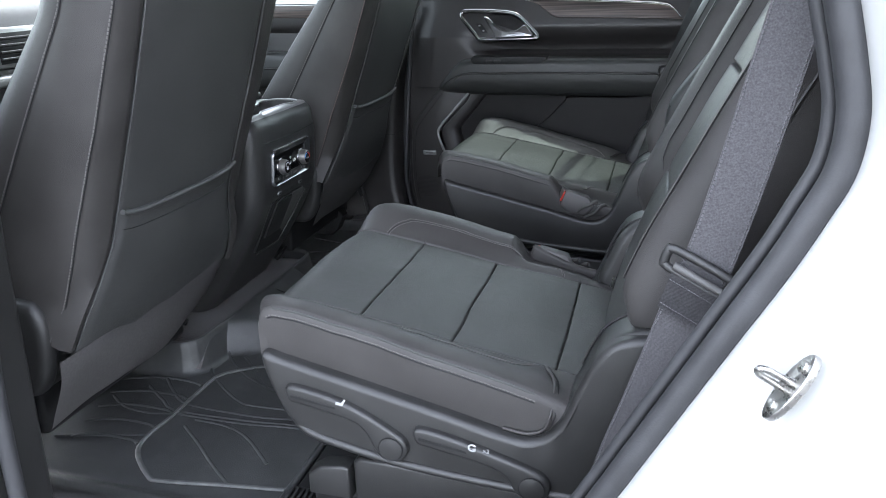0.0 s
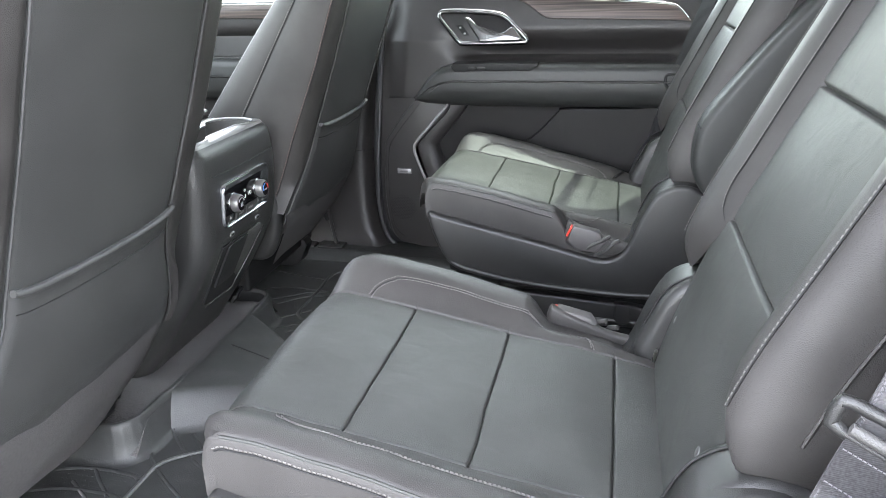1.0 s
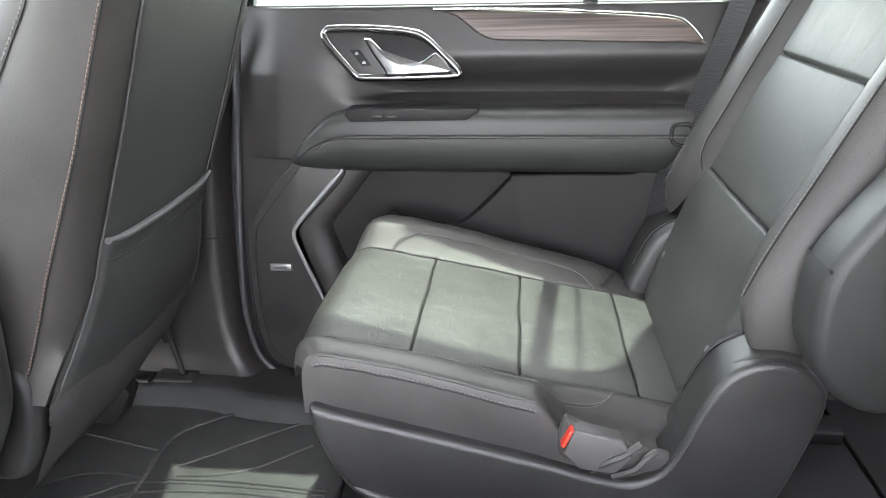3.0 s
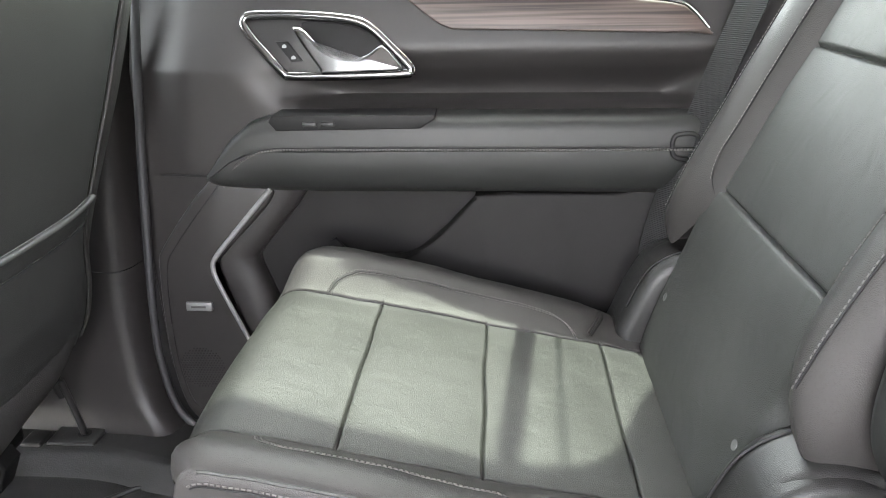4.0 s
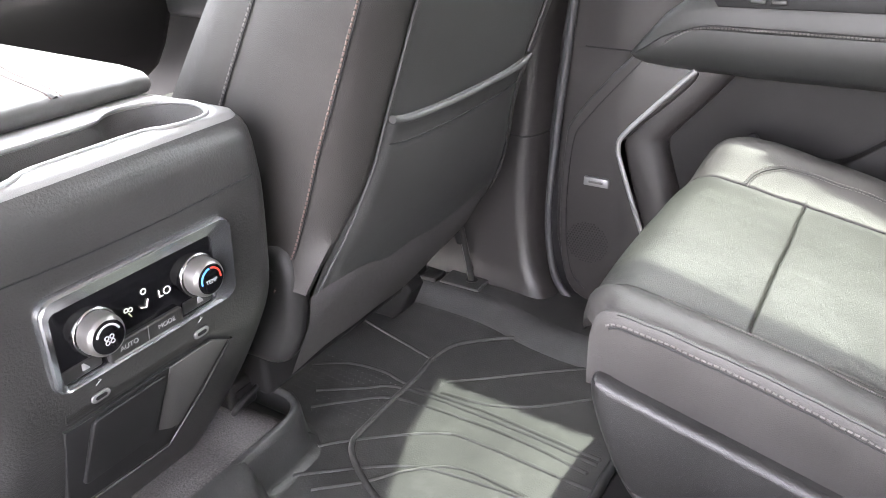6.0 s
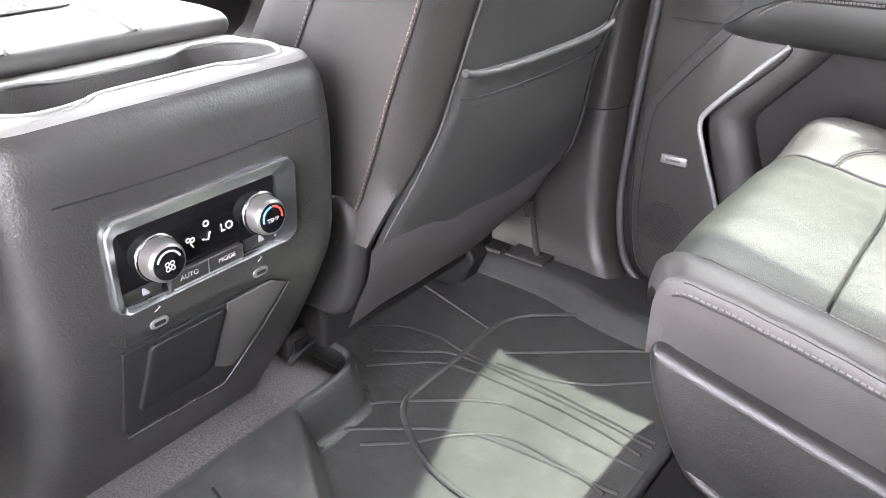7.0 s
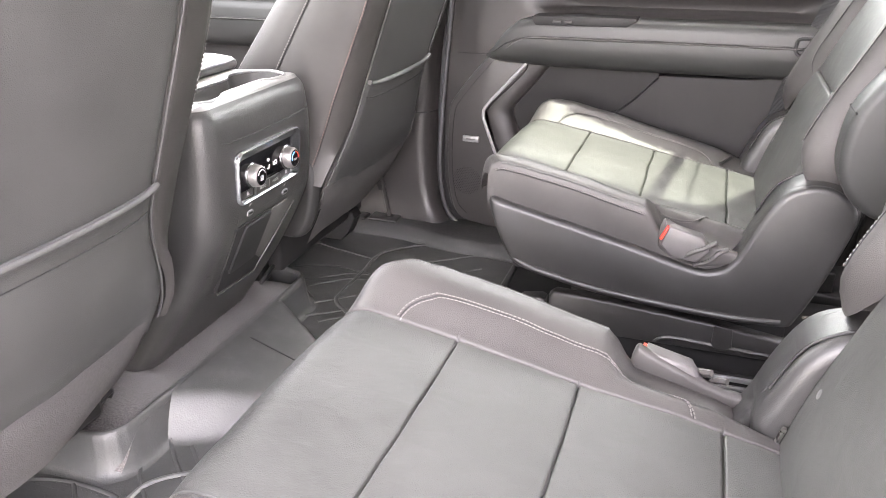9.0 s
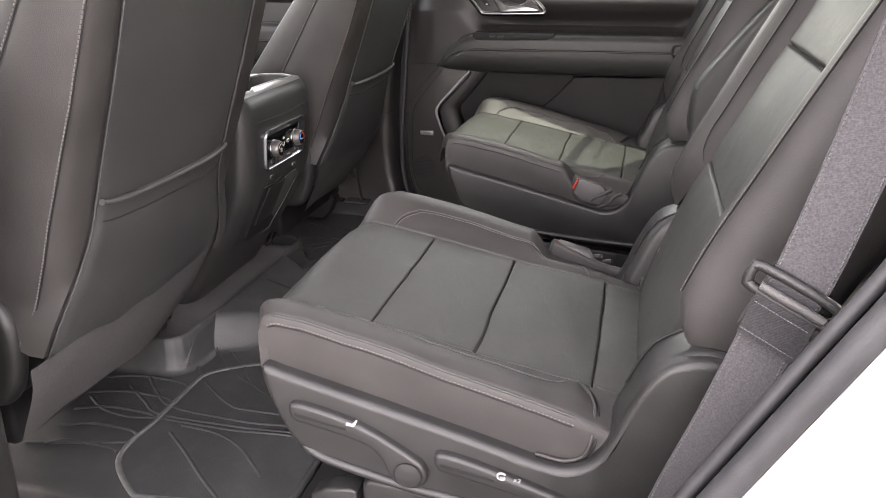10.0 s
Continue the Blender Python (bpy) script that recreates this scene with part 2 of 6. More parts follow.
def stitches(path, out, pitch=0.0065, length=0.0042, r=0.0007, bm=None):
    """Single threads laid along a path; out is the way up from the surface."""
    bm = bm or bmesh.new()
    pitch, length, r = pitch * 0.80, length * 0.84, r * 0.95
    path = [Vector(p) for p in path]
    run, want = 0.0, 0.0
    for a, b in zip(path, path[1:]):
        d = b - a
        L = d.length
        if L < 1e-6:
            continue
        d /= L
        o = Vector(out)
        side = d.cross(o).normalized()
        o = side.cross(d).normalized()
        while want <= run + L:
            c = a + d * (want - run) + o * (r * 0.5)
            e, s, u = d * length / 2, side * r * 1.2, o * r
            q = [bm.verts.new(c + w) for w in (-e - s, e - s, e + s, -e + s, -e * 0.6 + u, e * 0.6 + u)]
            for f in ((0, 1, 5, 4), (2, 3, 4, 5), (0, 4, 3), (1, 2, 5)):
                bm.faces.new([q[k] for k in f])
            want += pitch
        run += L
    return bm


def sewn(path, out, pitch, length, r, thread, parent, gap=0.0027):
    """A row of threads beside the dark groove of its seam."""
    path = [Vector(p) for p in path]
    part("stitching", stitches(path, out, pitch, length, r * 1.05), thread, parent)
    groove = []
    for i, p in enumerate(path):
        d = path[min(i + 1, len(path) - 1)] - path[max(i - 1, 0)]
        w = d.cross(Vector(out))
        groove.append(p + (w.normalized() * gap if w.length > 1e-9 else Vector((0, 0, 0))))
    part("seam", tube(groove, 0.0010, 5), DARK, parent)


def inset(poly, d):
    """A closed x-z outline (anticlockwise or not) drawn inwards by d."""
    n = len(poly)
    area = sum(poly[i][0] * poly[(i + 1) % n][1] - poly[(i + 1) % n][0] * poly[i][1] for i in range(n))
    sg = 1 if area > 0 else -1
    out = []
    for i in range(n):
        ax, az = poly[i - 1]
        bx, bz = poly[i]
        cx, cz = poly[(i + 1) % n]
        e1, e2 = Vector((bx - ax, bz - az)), Vector((cx - bx, cz - bz))
        if e1.length < 1e-7 or e2.length < 1e-7:
            out.append((bx, bz))
            continue
        t = (e1.normalized() + e2.normalized())
        t = t.normalized() if t.length > 1e-4 else e1.normalized()
        nrm = Vector((-t.y, t.x)) * sg
        out.append((bx + nrm.x * d, bz + nrm.y * d))
    return out


def plate(poly, y0, y1, r=0.004, k=3, axis="y", bm=None, warp=None):
    """A slab with an x-z outline from y0 to y1 with both rims rounded. axis 'x': the outline is y-z; 'z': it is x-y."""
    bm = bm or bmesh.new()
    s = 1 if y1 > y0 else -1
    rings = [(0.0, y0), (0.0, y1)]
    if r > 0:
        turns = [j / k * math.pi / 2 for j in range(k + 1)]
        rings = [(r * (1 - math.sin(a)), y0 + s * r * (1 - math.cos(a))) for a in turns]
        rings += [(r * (1 - math.sin(a)), y1 - s * r * (1 - math.cos(a))) for a in reversed(turns)]
    rows = []
    for d, y in rings:
        row = []
        for x, z in inset(poly, d):
            p = (x, y, z) if axis == "y" else (y, x, z) if axis == "x" else (x, z, y)
            row.append(Vector(warp(*p)) if warp else Vector(p))
        rows.append(row)
    loops = [[bm.verts.new(p) for p in row] for row in rows]
    n = len(poly)
    for la, lb in zip(loops, loops[1:]):
        for j in range(n):
            bm.faces.new((la[j], lb[j], lb[(j + 1) % n], la[(j + 1) % n]))
    caps = [bm.faces.new(loops[0]), bm.faces.new(loops[-1])]
    bmesh.ops.triangulate(bm, faces=caps)
    return bm


def box(x0, x1, y0, y1, z0, z1, r=0.004, seg=2, bm=None):
    bm = bm or bmesh.new()
    made = bmesh.ops.create_cube(bm, size=1.0)["verts"]
    for v in made:
        v.co = Vector(((x0 + x1) / 2 + v.co.x * (x1 - x0), (y0 + y1) / 2 + v.co.y * (y1 - y0), (z0 + z1) / 2 + v.co.z * (z1 - z0)))
    if r:
        edges = list({e for v in made for e in v.link_edges})
        bmesh.ops.bevel(bm, geom=edges, offset=r, segments=seg, affect="EDGES", profile=0.5)
    return bm


def disc(c, axis, r, h, n=24, edge=0.001, bm=None):
    """A short turned knob: centre of its base, the way it faces, radius and height."""
    bm = bm or bmesh.new()
    ax = Vector(axis).normalized()
    u = ax.orthogonal().normalized()
    w = ax.cross(u)
    rows = []
    for rr, hh in ((r, 0), (r, h - edge), (r - edge * 0.3, h - edge * 0.3), (r - edge, h), (0.0004, h)):
        rows.append([Vector(c) + ax * hh + (u * math.cos(k * math.tau / n) + w * math.sin(k * math.tau / n)) * rr for k in range(n)])
    return sheet(rows, bm, close_v=True)


def smooth01(t):
    t = min(1.0, max(0.0, t))
    return t * t * (3 - 2 * t)


def lerp_table(table, t):
    for (a, p), (b, q) in zip(table, table[1:]):
        if t <= b:
            k = 0 if b == a else max(0.0, (t - a) / (b - a))
            return p + (q - p) * k
    return table[-1][1]


def lines(lo, hi, step, seams=()):
    """Grid values from lo to hi, drawn close together at the seams."""
    vals = list(np.arange(lo, hi + step / 2, step)) + [lo, hi]
    for s in seams:
        vals = [v for v in vals if abs(v - s) > 0.015]
        vals += [s + k for k in (-0.013, -0.009, -0.006, -0.004, -0.0025, -0.0015, -0.0007, 0, 0.0007, 0.0015, 0.0025, 0.004, 0.006, 0.009, 0.013)]
    vals = sorted(v for v in vals if lo - 1e-6 <= v <= hi + 1e-6)
    out = [vals[0]]
    for v in vals[1:]:
        if v - out[-1] > 0.0005:
            out.append(v)
    return out


def open_frame(outer, inner, depth):
    """A window frame between two x-z outlines of as many points, leaning in with the side glass."""
    def lean(p, d):
        return Vector((p[0], 0.857 - (p[1] - 0.712) * 0.164 + d, p[1]))
    return sheet([[lean(p, 0) for p in outer], [lean(p, 0) for p in inner], [lean(p, depth) for p in inner], [lean(p, depth) for p in outer]], close_u=True)


def letters(text, m, size, mat, parent, name="lettering", label=""):
    """Raised print: built-in font, set at the pose m."""
    c = bpy.data.curves.new(name, "FONT")
    c.body, c.size, c.extrude = text, size, 0.0002
    c.align_x, c.align_y = "CENTER", "CENTER"
    c.materials.append(mat)
    ob = new(name, c)
    ob.parent = parent
    ob.matrix_local = Matrix.Translation(-ORIGIN[parent]) @ m
    return tagged(ob, label)

# ---- setting: ground, car shell ----
gb = bmesh.new()
gv = [gb.verts.new(p) for p in ((-1500, -1500, -0.74), (1500, -1500, -0.74), (1500, 1500, -0.74), (-1500, 1500, -0.74))]
gb.faces.new(gv)
structure("ground", gb, CONCRETE, "grey asphalt parking lot around the vehicle", "ground", smooth=False)

structure("floor", box(-1.9, 1.6, -0.84, 0.80, -0.16, -0.012, 0), CARPET, "black carpeted vehicle floor under the mats", "floor", smooth=False)

# roof: a gently crowned shell with a headliner
rows = []
for i in range(13):
    x = -1.15 + 2.8 * i / 12
    rows.append([Vector((x, -0.76 + 1.52 * j / 12, 1.32 - 0.05 * (2 * j / 12 - 1) ** 4 - 0.04 * ((x - 0.2) / 1.4) ** 2)) for j in range(13)])
rb = sheet(rows)
for f in list(rb.faces):
    f.normal_flip()
bmesh.ops.solidify(rb, geom=list(rb.faces), thickness=0.03)
structure("ceiling", rb, HEADLINER, "dark grey fabric headliner of the vehicle", "ceiling")


def strut(points, wx, wy, up):
    """A roof pillar: a tapered bar along points."""
    return tube(curve(points, 4), wy, 10, wide=wx / wy, up=up)


for sy, tag in ((1, "right"), (-1, "left")):
    structure("pillar_front_" + tag, strut(((-1.95, sy * 0.84, 0.62), (-1.55, sy * 0.80, 0.92), (-1.15, sy * 0.71, 1.28)), 0.05, 0.035, (0, 1, 0)), HEADLINER, "slim padded windscreen pillar of the vehicle", "pillar")
    structure("roof_rail_" + tag, strut(((-1.2, sy * 0.71, 1.275), (-0.2, sy * 0.72, 1.29), (0.8, sy * 0.715, 1.29), (1.62, sy * 0.69, 1.24)), 0.05, 0.05, (0, 0, 1)), HEADLINER, "padded roof rail above the side windows", "roof rail")
structure("pillar_middle_right", strut(((-0.83, 0.845, 0.62), (-0.79, 0.81, 0.85), (-0.73, 0.74, 1.27)), 0.065, 0.035, (0, 1, 0)), HEADLINER, "padded middle pillar above the belt line", "pillar")
structure("pillar_rear_right", strut(((0.30, 0.86, 0.62), (0.36, 0.82, 0.85), (0.44, 0.735, 1.27)), 0.08, 0.04, (0, 1, 0)), HEADLINER, "padded rear side pillar above the belt line", "pillar")
structure("wall_rear", plate(curve([(-0.78, -0.2), (0.78, -0.2), (0.80, 0.6), (-0.80, 0.6)], 1, True), 1.58, 1.62, 0.01, axis="x"), DOOR_SOFT, "dark trimmed tailgate closing the cargo space", "tailgate")
structure("body_side_far", plate([(-2.0, -0.4), (1.62, -0.4), (1.62, 0.69), (-2.0, 0.69)], 0.875, 0.93, 0.012), WHITE, "white painted body side of the vehicle", "car body")
structure("wall_side_rear", plate([(0.22, -0.1), (1.6, -0.1), (1.6, 0.66), (0.22, 0.68)], 0.80, 0.86, 0.012), DOOR_SOFT, "dark plastic side trim beside the third row", "side trim")

qb = bmesh.new()
qb.faces.new([qb.verts.new(p) for p in ((0.36, 0.852, 0.66), (1.6, 0.852, 0.66), (1.55, 0.75, 1.29), (0.42, 0.75, 1.29))])
bmesh.ops.solidify(qb, geom=list(qb.faces), thickness=0.004)
structure("window_rear_quarter", qb, PRIVACY, "dark privacy glass of the rear quarter window", "window", smooth=False)

# near side, the open doorway: white body jamb, rubber seal, inner trim
EDGE = [(-0.32, 0.0), (-0.20, 0.05), (-0.09, 0.14), (-0.03, 0.228), (0.010, 0.301), (0.037, 0.353), (0.103, 0.480), (0.136, 0.543), (0.158, 0.591), (0.174, 0.632), (0.177, 0.677), (0.168, 0.722), (0.152, 0.78), (0.128, 0.87), (0.095, 0.98), (0.06, 1.09), (-0.01, 1.25)]
edge = curve([(x, 0, z) for x, z in EDGE], 6)


def jamb_row(off, y):
    out = []
    for i, p in enumerate(edge):
        d = (edge[min(i + 1, len(edge) - 1)] - edge[max(i - 1, 0)]).normalized()
        nrm = Vector((d.z, 0, -d.x))
        out.append(Vector((p.x + nrm.x * off, y, p.z + nrm.z * off)))
    return out


white_rows = [jamb_row(-0.006, -0.868), jamb_row(0.0, -0.890), jamb_row(0.008, -0.906), jamb_row(0.03, -0.928), jamb_row(0.07, -0.958), jamb_row(0.076, -0.966), jamb_row(0.082, -0.966), jamb_row(0.12, -0.988), jamb_row(0.132, -1.000), jamb_row(0.14, -1.012)]
jamb = structure("body_jamb", sheet(white_rows), WHITE, "white painted steel door jamb beside the opened rear doorway", "car body")
quarter = bmesh.new()
outer = jamb_row(0.14, -1.013)
far = [Vector((max(p.x + 0.02, 0.2 + 1.3 * (i / len(outer))) + 0.5, -1.03, p.z)) for i, p in enumerate(outer)]
sheet([outer, [a.lerp(b, 0.3) + Vector((0, -0.012, 0)) for a, b in zip(outer, far)], far], quarter)
structure("quarter_panel", quarter, WHITE, "white painted rear quarter panel of the vehicle", "car body")
seal = structure("door_seal", tube(jamb_row(-0.010, -0.886), 0.0115, 10, wide=1.1, up=(0, 1, 0)), SEAL, "black rubber weatherstrip round the rear doorway", "weatherstrip")
part("seal_lip", tube(jamb_row(-0.023, -0.868), 0.0065, 8, up=(0, 1, 0)), SEAL, seal)
trim_rows = [jamb_row(-0.028, -0.870), jamb_row(-0.022, -0.85), jamb_row(0.0, -0.825), jamb_row(0.04, -0.80), jamb_row(0.12, -0.785), [Vector((0.75, -0.78, p.z)) for p in edge]]
structure("inner_quarter_trim", sheet(trim_rows), DOOR_SOFT, "black plastic inner trim behind the rear doorway", "side trim")
structure("sill_near", plate([(-0.95, -0.86), (-0.05, -0.86), (0.02, -0.74), (-0.95, -0.74)], -0.10, 0.006, 0.006, axis="z"), PLASTIC, "black plastic door sill plate", "door sill")
structure("rocker_near", box(-1.0, 0.1, -0.99, -0.868, -0.35, -0.03, 0.03, 3), WHITE, "white painted rocker panel under the doorway", "car body")

# near middle pillar with its seals
pil = structure("pillar_middle_left", plate([(-0.90, -0.05), (-0.800, -0.05), (-0.785, 0.2), (-0.772, 0.42), (-0.75, 0.7), (-0.69, 1.27), (-0.78, 1.27), (-0.86, 0.7), (-0.89, 0.42)], -0.90, -0.79, 0.012), PLASTIC, "black plastic middle pillar beside the driver seat", "pillar")
part("seal_lip", tube(curve([(-0.775, -0.872, -0.04), (-0.768, -0.872, 0.126), (-0.758, -0.872, 0.30), (-0.738, -0.872, 0.45), (-0.70, -0.872, 0.75), (-0.67, -0.86, 1.1)], 5), 0.011, 8, up=(0, 1, 0)), SEAL, pil, "black rubber door seal")
part("painted_edge", box(-0.86, -0.785, -0.94, -0.897, -0.2, 1.1, 0.008), WHITE, pil, "white painted pillar edge")

# the opened rear door, swung forward on its hinges
open_door = structure("door_open_near", plate([(0.0, -0.28), (0.98, -0.28), (1.05, 0.1), (1.05, 0.70), (0.0, 0.70)], 0.0, 0.07, 0.012, warp=lambda x, y, z: Vector((-0.93 - 0.26 * x - 0.95 * y, -0.98 - 0.96 * x + 0.26 * y, z))), WHITE, "white rear door swung wide open beside the doorway", "car door")
part("inner_trim", plate([(0.03, -0.22), (0.95, -0.22), (1.02, 0.1), (1.02, 0.69), (0.03, 0.69)], -0.04, -0.002, 0.012, warp=lambda x, y, z: Vector((-0.93 - 0.26 * x - 0.95 * y, -0.98 - 0.96 * x + 0.26 * y, z))), DOOR_SOFT, open_door, "dark padded door trim")
part("pane", plate([(0.06, 0.69), (1.03, 0.69), (0.98, 0.9), (0.85, 1.2), (0.10, 1.25)], 0.03, 0.034, 0.0, warp=lambda x, y, z: Vector((-0.93 - 0.26 * x - 0.95 * y, -0.98 - 0.96 * x + 0.26 * y, z))), PRIVACY, open_door, "dark privacy glass", smooth=False)

# striker on the jamb
st = thing("door_striker", (0.14, -0.93, 0.45), "zinc-plated steel door striker bolted to the white jamb", "door striker")
SP = Vector((0.139, -0.949, 0.474))
s_n = Vector((-0.81, -0.22, 0.54)).normalized()
s_a = Vector((-0.06, 0.0, 1.0))
s_a = (s_a - s_n * s_a.dot(s_n)).normalized()
s_t = s_a.cross(s_n)


def on_striker(a, b, c):
    """a along the plate, b across it, c out of it."""
    return SP + s_a * a + s_t * b + s_n * c


oval = [(math.cos(q) * 0.032, math.sin(q) * 0.0125) for q in np.linspace(0, math.tau, 28, endpoint=False)]
part("base_plate", plate(oval, -0.004, 0.003, 0.0012, warp=lambda x, y, z: on_striker(x, z, y)), STEEL, st)
for da in (-0.0195, 0.0195):
    part("bolt", disc(on_striker(da, 0, 0.003), s_n, 0.0052, 0.003, 12, 0.0012), STEEL, st)
loop = [on_striker(a, b, c) for a, b, c in ((-0.004, -0.003, 0.0), (-0.004, -0.003, 0.023), (-0.003, -0.002, 0.029), (0.0, 0.0, 0.032), (0.003, 0.002, 0.029), (0.004, 0.003, 0.023), (0.004, 0.003, 0.0))]
part("loop", tube(curve(loop, 5), 0.0028, 10), STEEL, st)

# far side: sill, middle pillar trim
sill = structure("sill_far", plate([(-1.2, 0.70), (-0.95, 0.705), (-0.83, 0.70), (-0.72, 0.672), (-0.62, 0.662), (0.25, 0.665), (0.25, 0.80), (-1.2, 0.80)], -0.02, 0.018, 0.006, axis="z"), PLASTIC, "black plastic door sill plate with a worn edge", "door sill")
PILLAR = [(0.01, -0.735, -1.02, 0.742), (0.03, -0.755, -1.01, 0.756), (0.06, -0.775, -1.0, 0.764), (0.12, -0.788, -0.985, 0.770), (0.20, -0.792, -0.97, 0.772), (0.299, -0.790, -0.955, 0.772), (0.301, -0.790, -0.955, 0.772), (0.45, -0.778, -0.93, 0.775), (0.62, -0.758, -0.90, 0.785), (0.74, -0.745, -0.88, 0.795)]


def pillar_rows(levels):
    out = []
    for z, xr, xl, y in levels:
        w = xr - xl
        out.append([Vector((xl, y + 0.01, z)), Vector((xr - w * 0.6, y + 0.004, z)), Vector((xr - 0.06, y, z)), Vector((xr - 0.035, y - 0.004, z)), Vector((xr - 0.018, y - 0.002, z)), Vector((xr - 0.008, y + 0.006, z)), Vector((xr, y + 0.02, z)), Vector((xr + 0.004, y + 0.05, z))])
    return sheet(out)


bp = structure("pillar_trim_far", pillar_rows(PILLAR[:6]), DOOR_SOFT, "dark grey plastic lower middle pillar trim", "pillar")
part("upper_trim", pillar_rows(PILLAR[6:]), DOOR_SOFT, bp)
part("split_line", tube([(-0.93, 0.775, 0.300), (-0.85, 0.771, 0.300), (-0.812, 0.768, 0.300), (-0.798, 0.774, 0.300)], 0.0012, 5), DARK, bp)
ramp = [Vector((x, y, 0)) for x, y, z in curve([(-1.2, 0.70, 0), (-0.95, 0.705, 0), (-0.83, 0.70, 0), (-0.72, 0.672, 0), (-0.62, 0.662, 0), (-0.4, 0.663, 0), (0.25, 0.665, 0)], 8)]
part("sill_edge", sheet([[p + Vector((0, dy, dz)) for p in ramp] for dy, dz in ((0.012, 0.0195), (0.0, 0.0200), (-0.010, 0.0185), (-0.024, 0.0135), (-0.040, 0.0075), (-0.048, 0.001))]), RUBBER, sill, "grey grained rolled edge")

# added dark plate: stands for the shade in the door gap, hides white body
structure("door_gap_filler", box(-0.86, -0.69, 0.838, 0.872, -0.05, 0.70, 0.004), SEAL, "black filler plate added to darken the gap behind the door seal", "car body")
structure("wall_side_rear_near", plate([(0.22, -0.1), (1.6, -0.1), (1.6, 0.66), (0.22, 0.68)], -0.86, -0.80, 0.012), DOOR_SOFT, "dark plastic side trim on the near rear side", "side trim")
qb = bmesh.new()
qb.faces.new([qb.verts.new(p) for p in ((0.30, -0.852, 0.66), (1.6, -0.852, 0.66), (1.55, -0.75, 1.29), (0.36, -0.75, 1.29))])
bmesh.ops.solidify(qb, geom=list(qb.faces), thickness=0.004)
structure("window_rear_quarter_near", qb, PRIVACY, "dark privacy glass of the near rear quarter window", "window", smooth=False)
qb = bmesh.new()
qb.faces.new([qb.verts.new(p) for p in ((1.6, -0.80, 0.58), (1.6, 0.80, 0.58), (1.55, 0.72, 1.26), (1.55, -0.72, 1.26))])
bmesh.ops.solidify(qb, geom=list(qb.faces), thickness=0.004)
structure("window_rear", qb, PRIVACY, "dark privacy glass of the tailgate", "window", smooth=False)
structure("front_door_near", plate([(-1.85, 0.0), (-0.905, 0.0), (-0.895, 0.3), (-0.87, 0.70), (-1.85, 0.70)], -0.87, -0.80, 0.012), DOOR_SOFT, "closed dark-trimmed driver door", "car door")

qb = bmesh.new()
qb.faces.new([qb.verts.new(p) for p in ((-1.80, -0.845, 0.70), (-0.88, -0.845, 0.70), (-0.80, -0.75, 1.28), (-1.22, -0.75, 1.28))])
structure("window_front_near", qb, CLEAR, "tinted glass of the driver door", "window", smooth=False)

structure("rear_floor_mat", box(0.33, 1.5, -0.76, 0.76, -0.0115, 0.001, 0.003), DARK, "black ribbed rubber mat on the third-row floor", "floor mat", smooth=False)
anchor = thing("belt_anchor", (-0.90, 0.74, 0.02), "black seat belt anchor rod standing in a sill bracket", "belt anchor")
part("bracket", box(-0.945, -0.865, 0.712, 0.765, 0.016, 0.024, 0.003), PLASTIC, anchor)
part("slot", disc((-0.893, 0.740, 0.0235), (0, 0, 1), 0.011, 0.0012, 16, 0.0004), DARK, anchor)
part("rod", tube([(-0.893, 0.740, 0.02), (-0.898, 0.737, 0.06), (-0.908, 0.730, 0.13)], 0.0055, 8), PLASTIC, anchor)
part("rod_boot", tube(curve([(-0.911, 0.736, 0.10), (-0.915, 0.733, 0.115), (-0.92, 0.729, 0.135)], 3), 0.010, 10), DARK, anchor)
part("sill_cap", box(-0.985, -0.95, 0.705, 0.745, 0.012, 0.026, 0.004), PLASTIC, anchor)


# ---- rear passenger door ----
door = thing("rear_door", (-0.3, 0.86, 0.0), "closed dark-trimmed rear passenger door with padded armrest", "car door")
part("inner_panel", plate([(-0.760, 0.47), (-0.765, 0.30), (-0.762, 0.12), (-0.745, 0.05), (-0.70, 0.012), (-0.62, -0.005), (0.22, -0.01), (0.22, 0.47)], 0.812, 0.86, 0.003), DOOR_SOFT, door)


def lean(z):
    """How far the upper door leans out above the armrest."""
    return 0.30 * max(0.0, z - 0.60)


def leaning(x, y, z):
    return Vector((x, y + lean(z), z))


# upper trim: scooped below the belt line
def door_y(x, z):
    start = smooth01((x + 0.615 - (0.62 - z) * 0.9) / 0.13)
    end = 1 - smooth01((x - 0.02 - (z - 0.56) * 0.8) / 0.06)
    hollow = smooth01((0.636 - z) / 0.078) * (1 - 0.9 * smooth01((0.561 - z) / 0.018))
    return 0.796 + lean(z) + 0.050 * hollow * start * end + 0.012 * smooth01((-0.67 - x) / 0.06)


rows = []
for i in range(70):
    x = -0.757 + 0.93 * i / 69
    rows.append([Vector((x + 0.04 * (z - 0.45) * (1 if x < -0.6 else 0), door_y(x, z), z)) for z in np.linspace(0.445, 0.708, 60)])
    rows[-1] += [Vector((rows[-1][-1].x, rows[-1][-1].y + 0.003, 0.7105)), Vector((rows[-1][-1].x, 0.845, 0.709)), Vector((rows[-1][-1].x, 0.87, 0.704))]
part("upper_trim", sheet(rows), DOOR_SOFT, door)
part("panel_split", tube([(-0.722, 0.795, 0.449), (-0.66, 0.790, 0.4495), (-0.637, 0.786, 0.45)], 0.0012, 6), DARK, door)

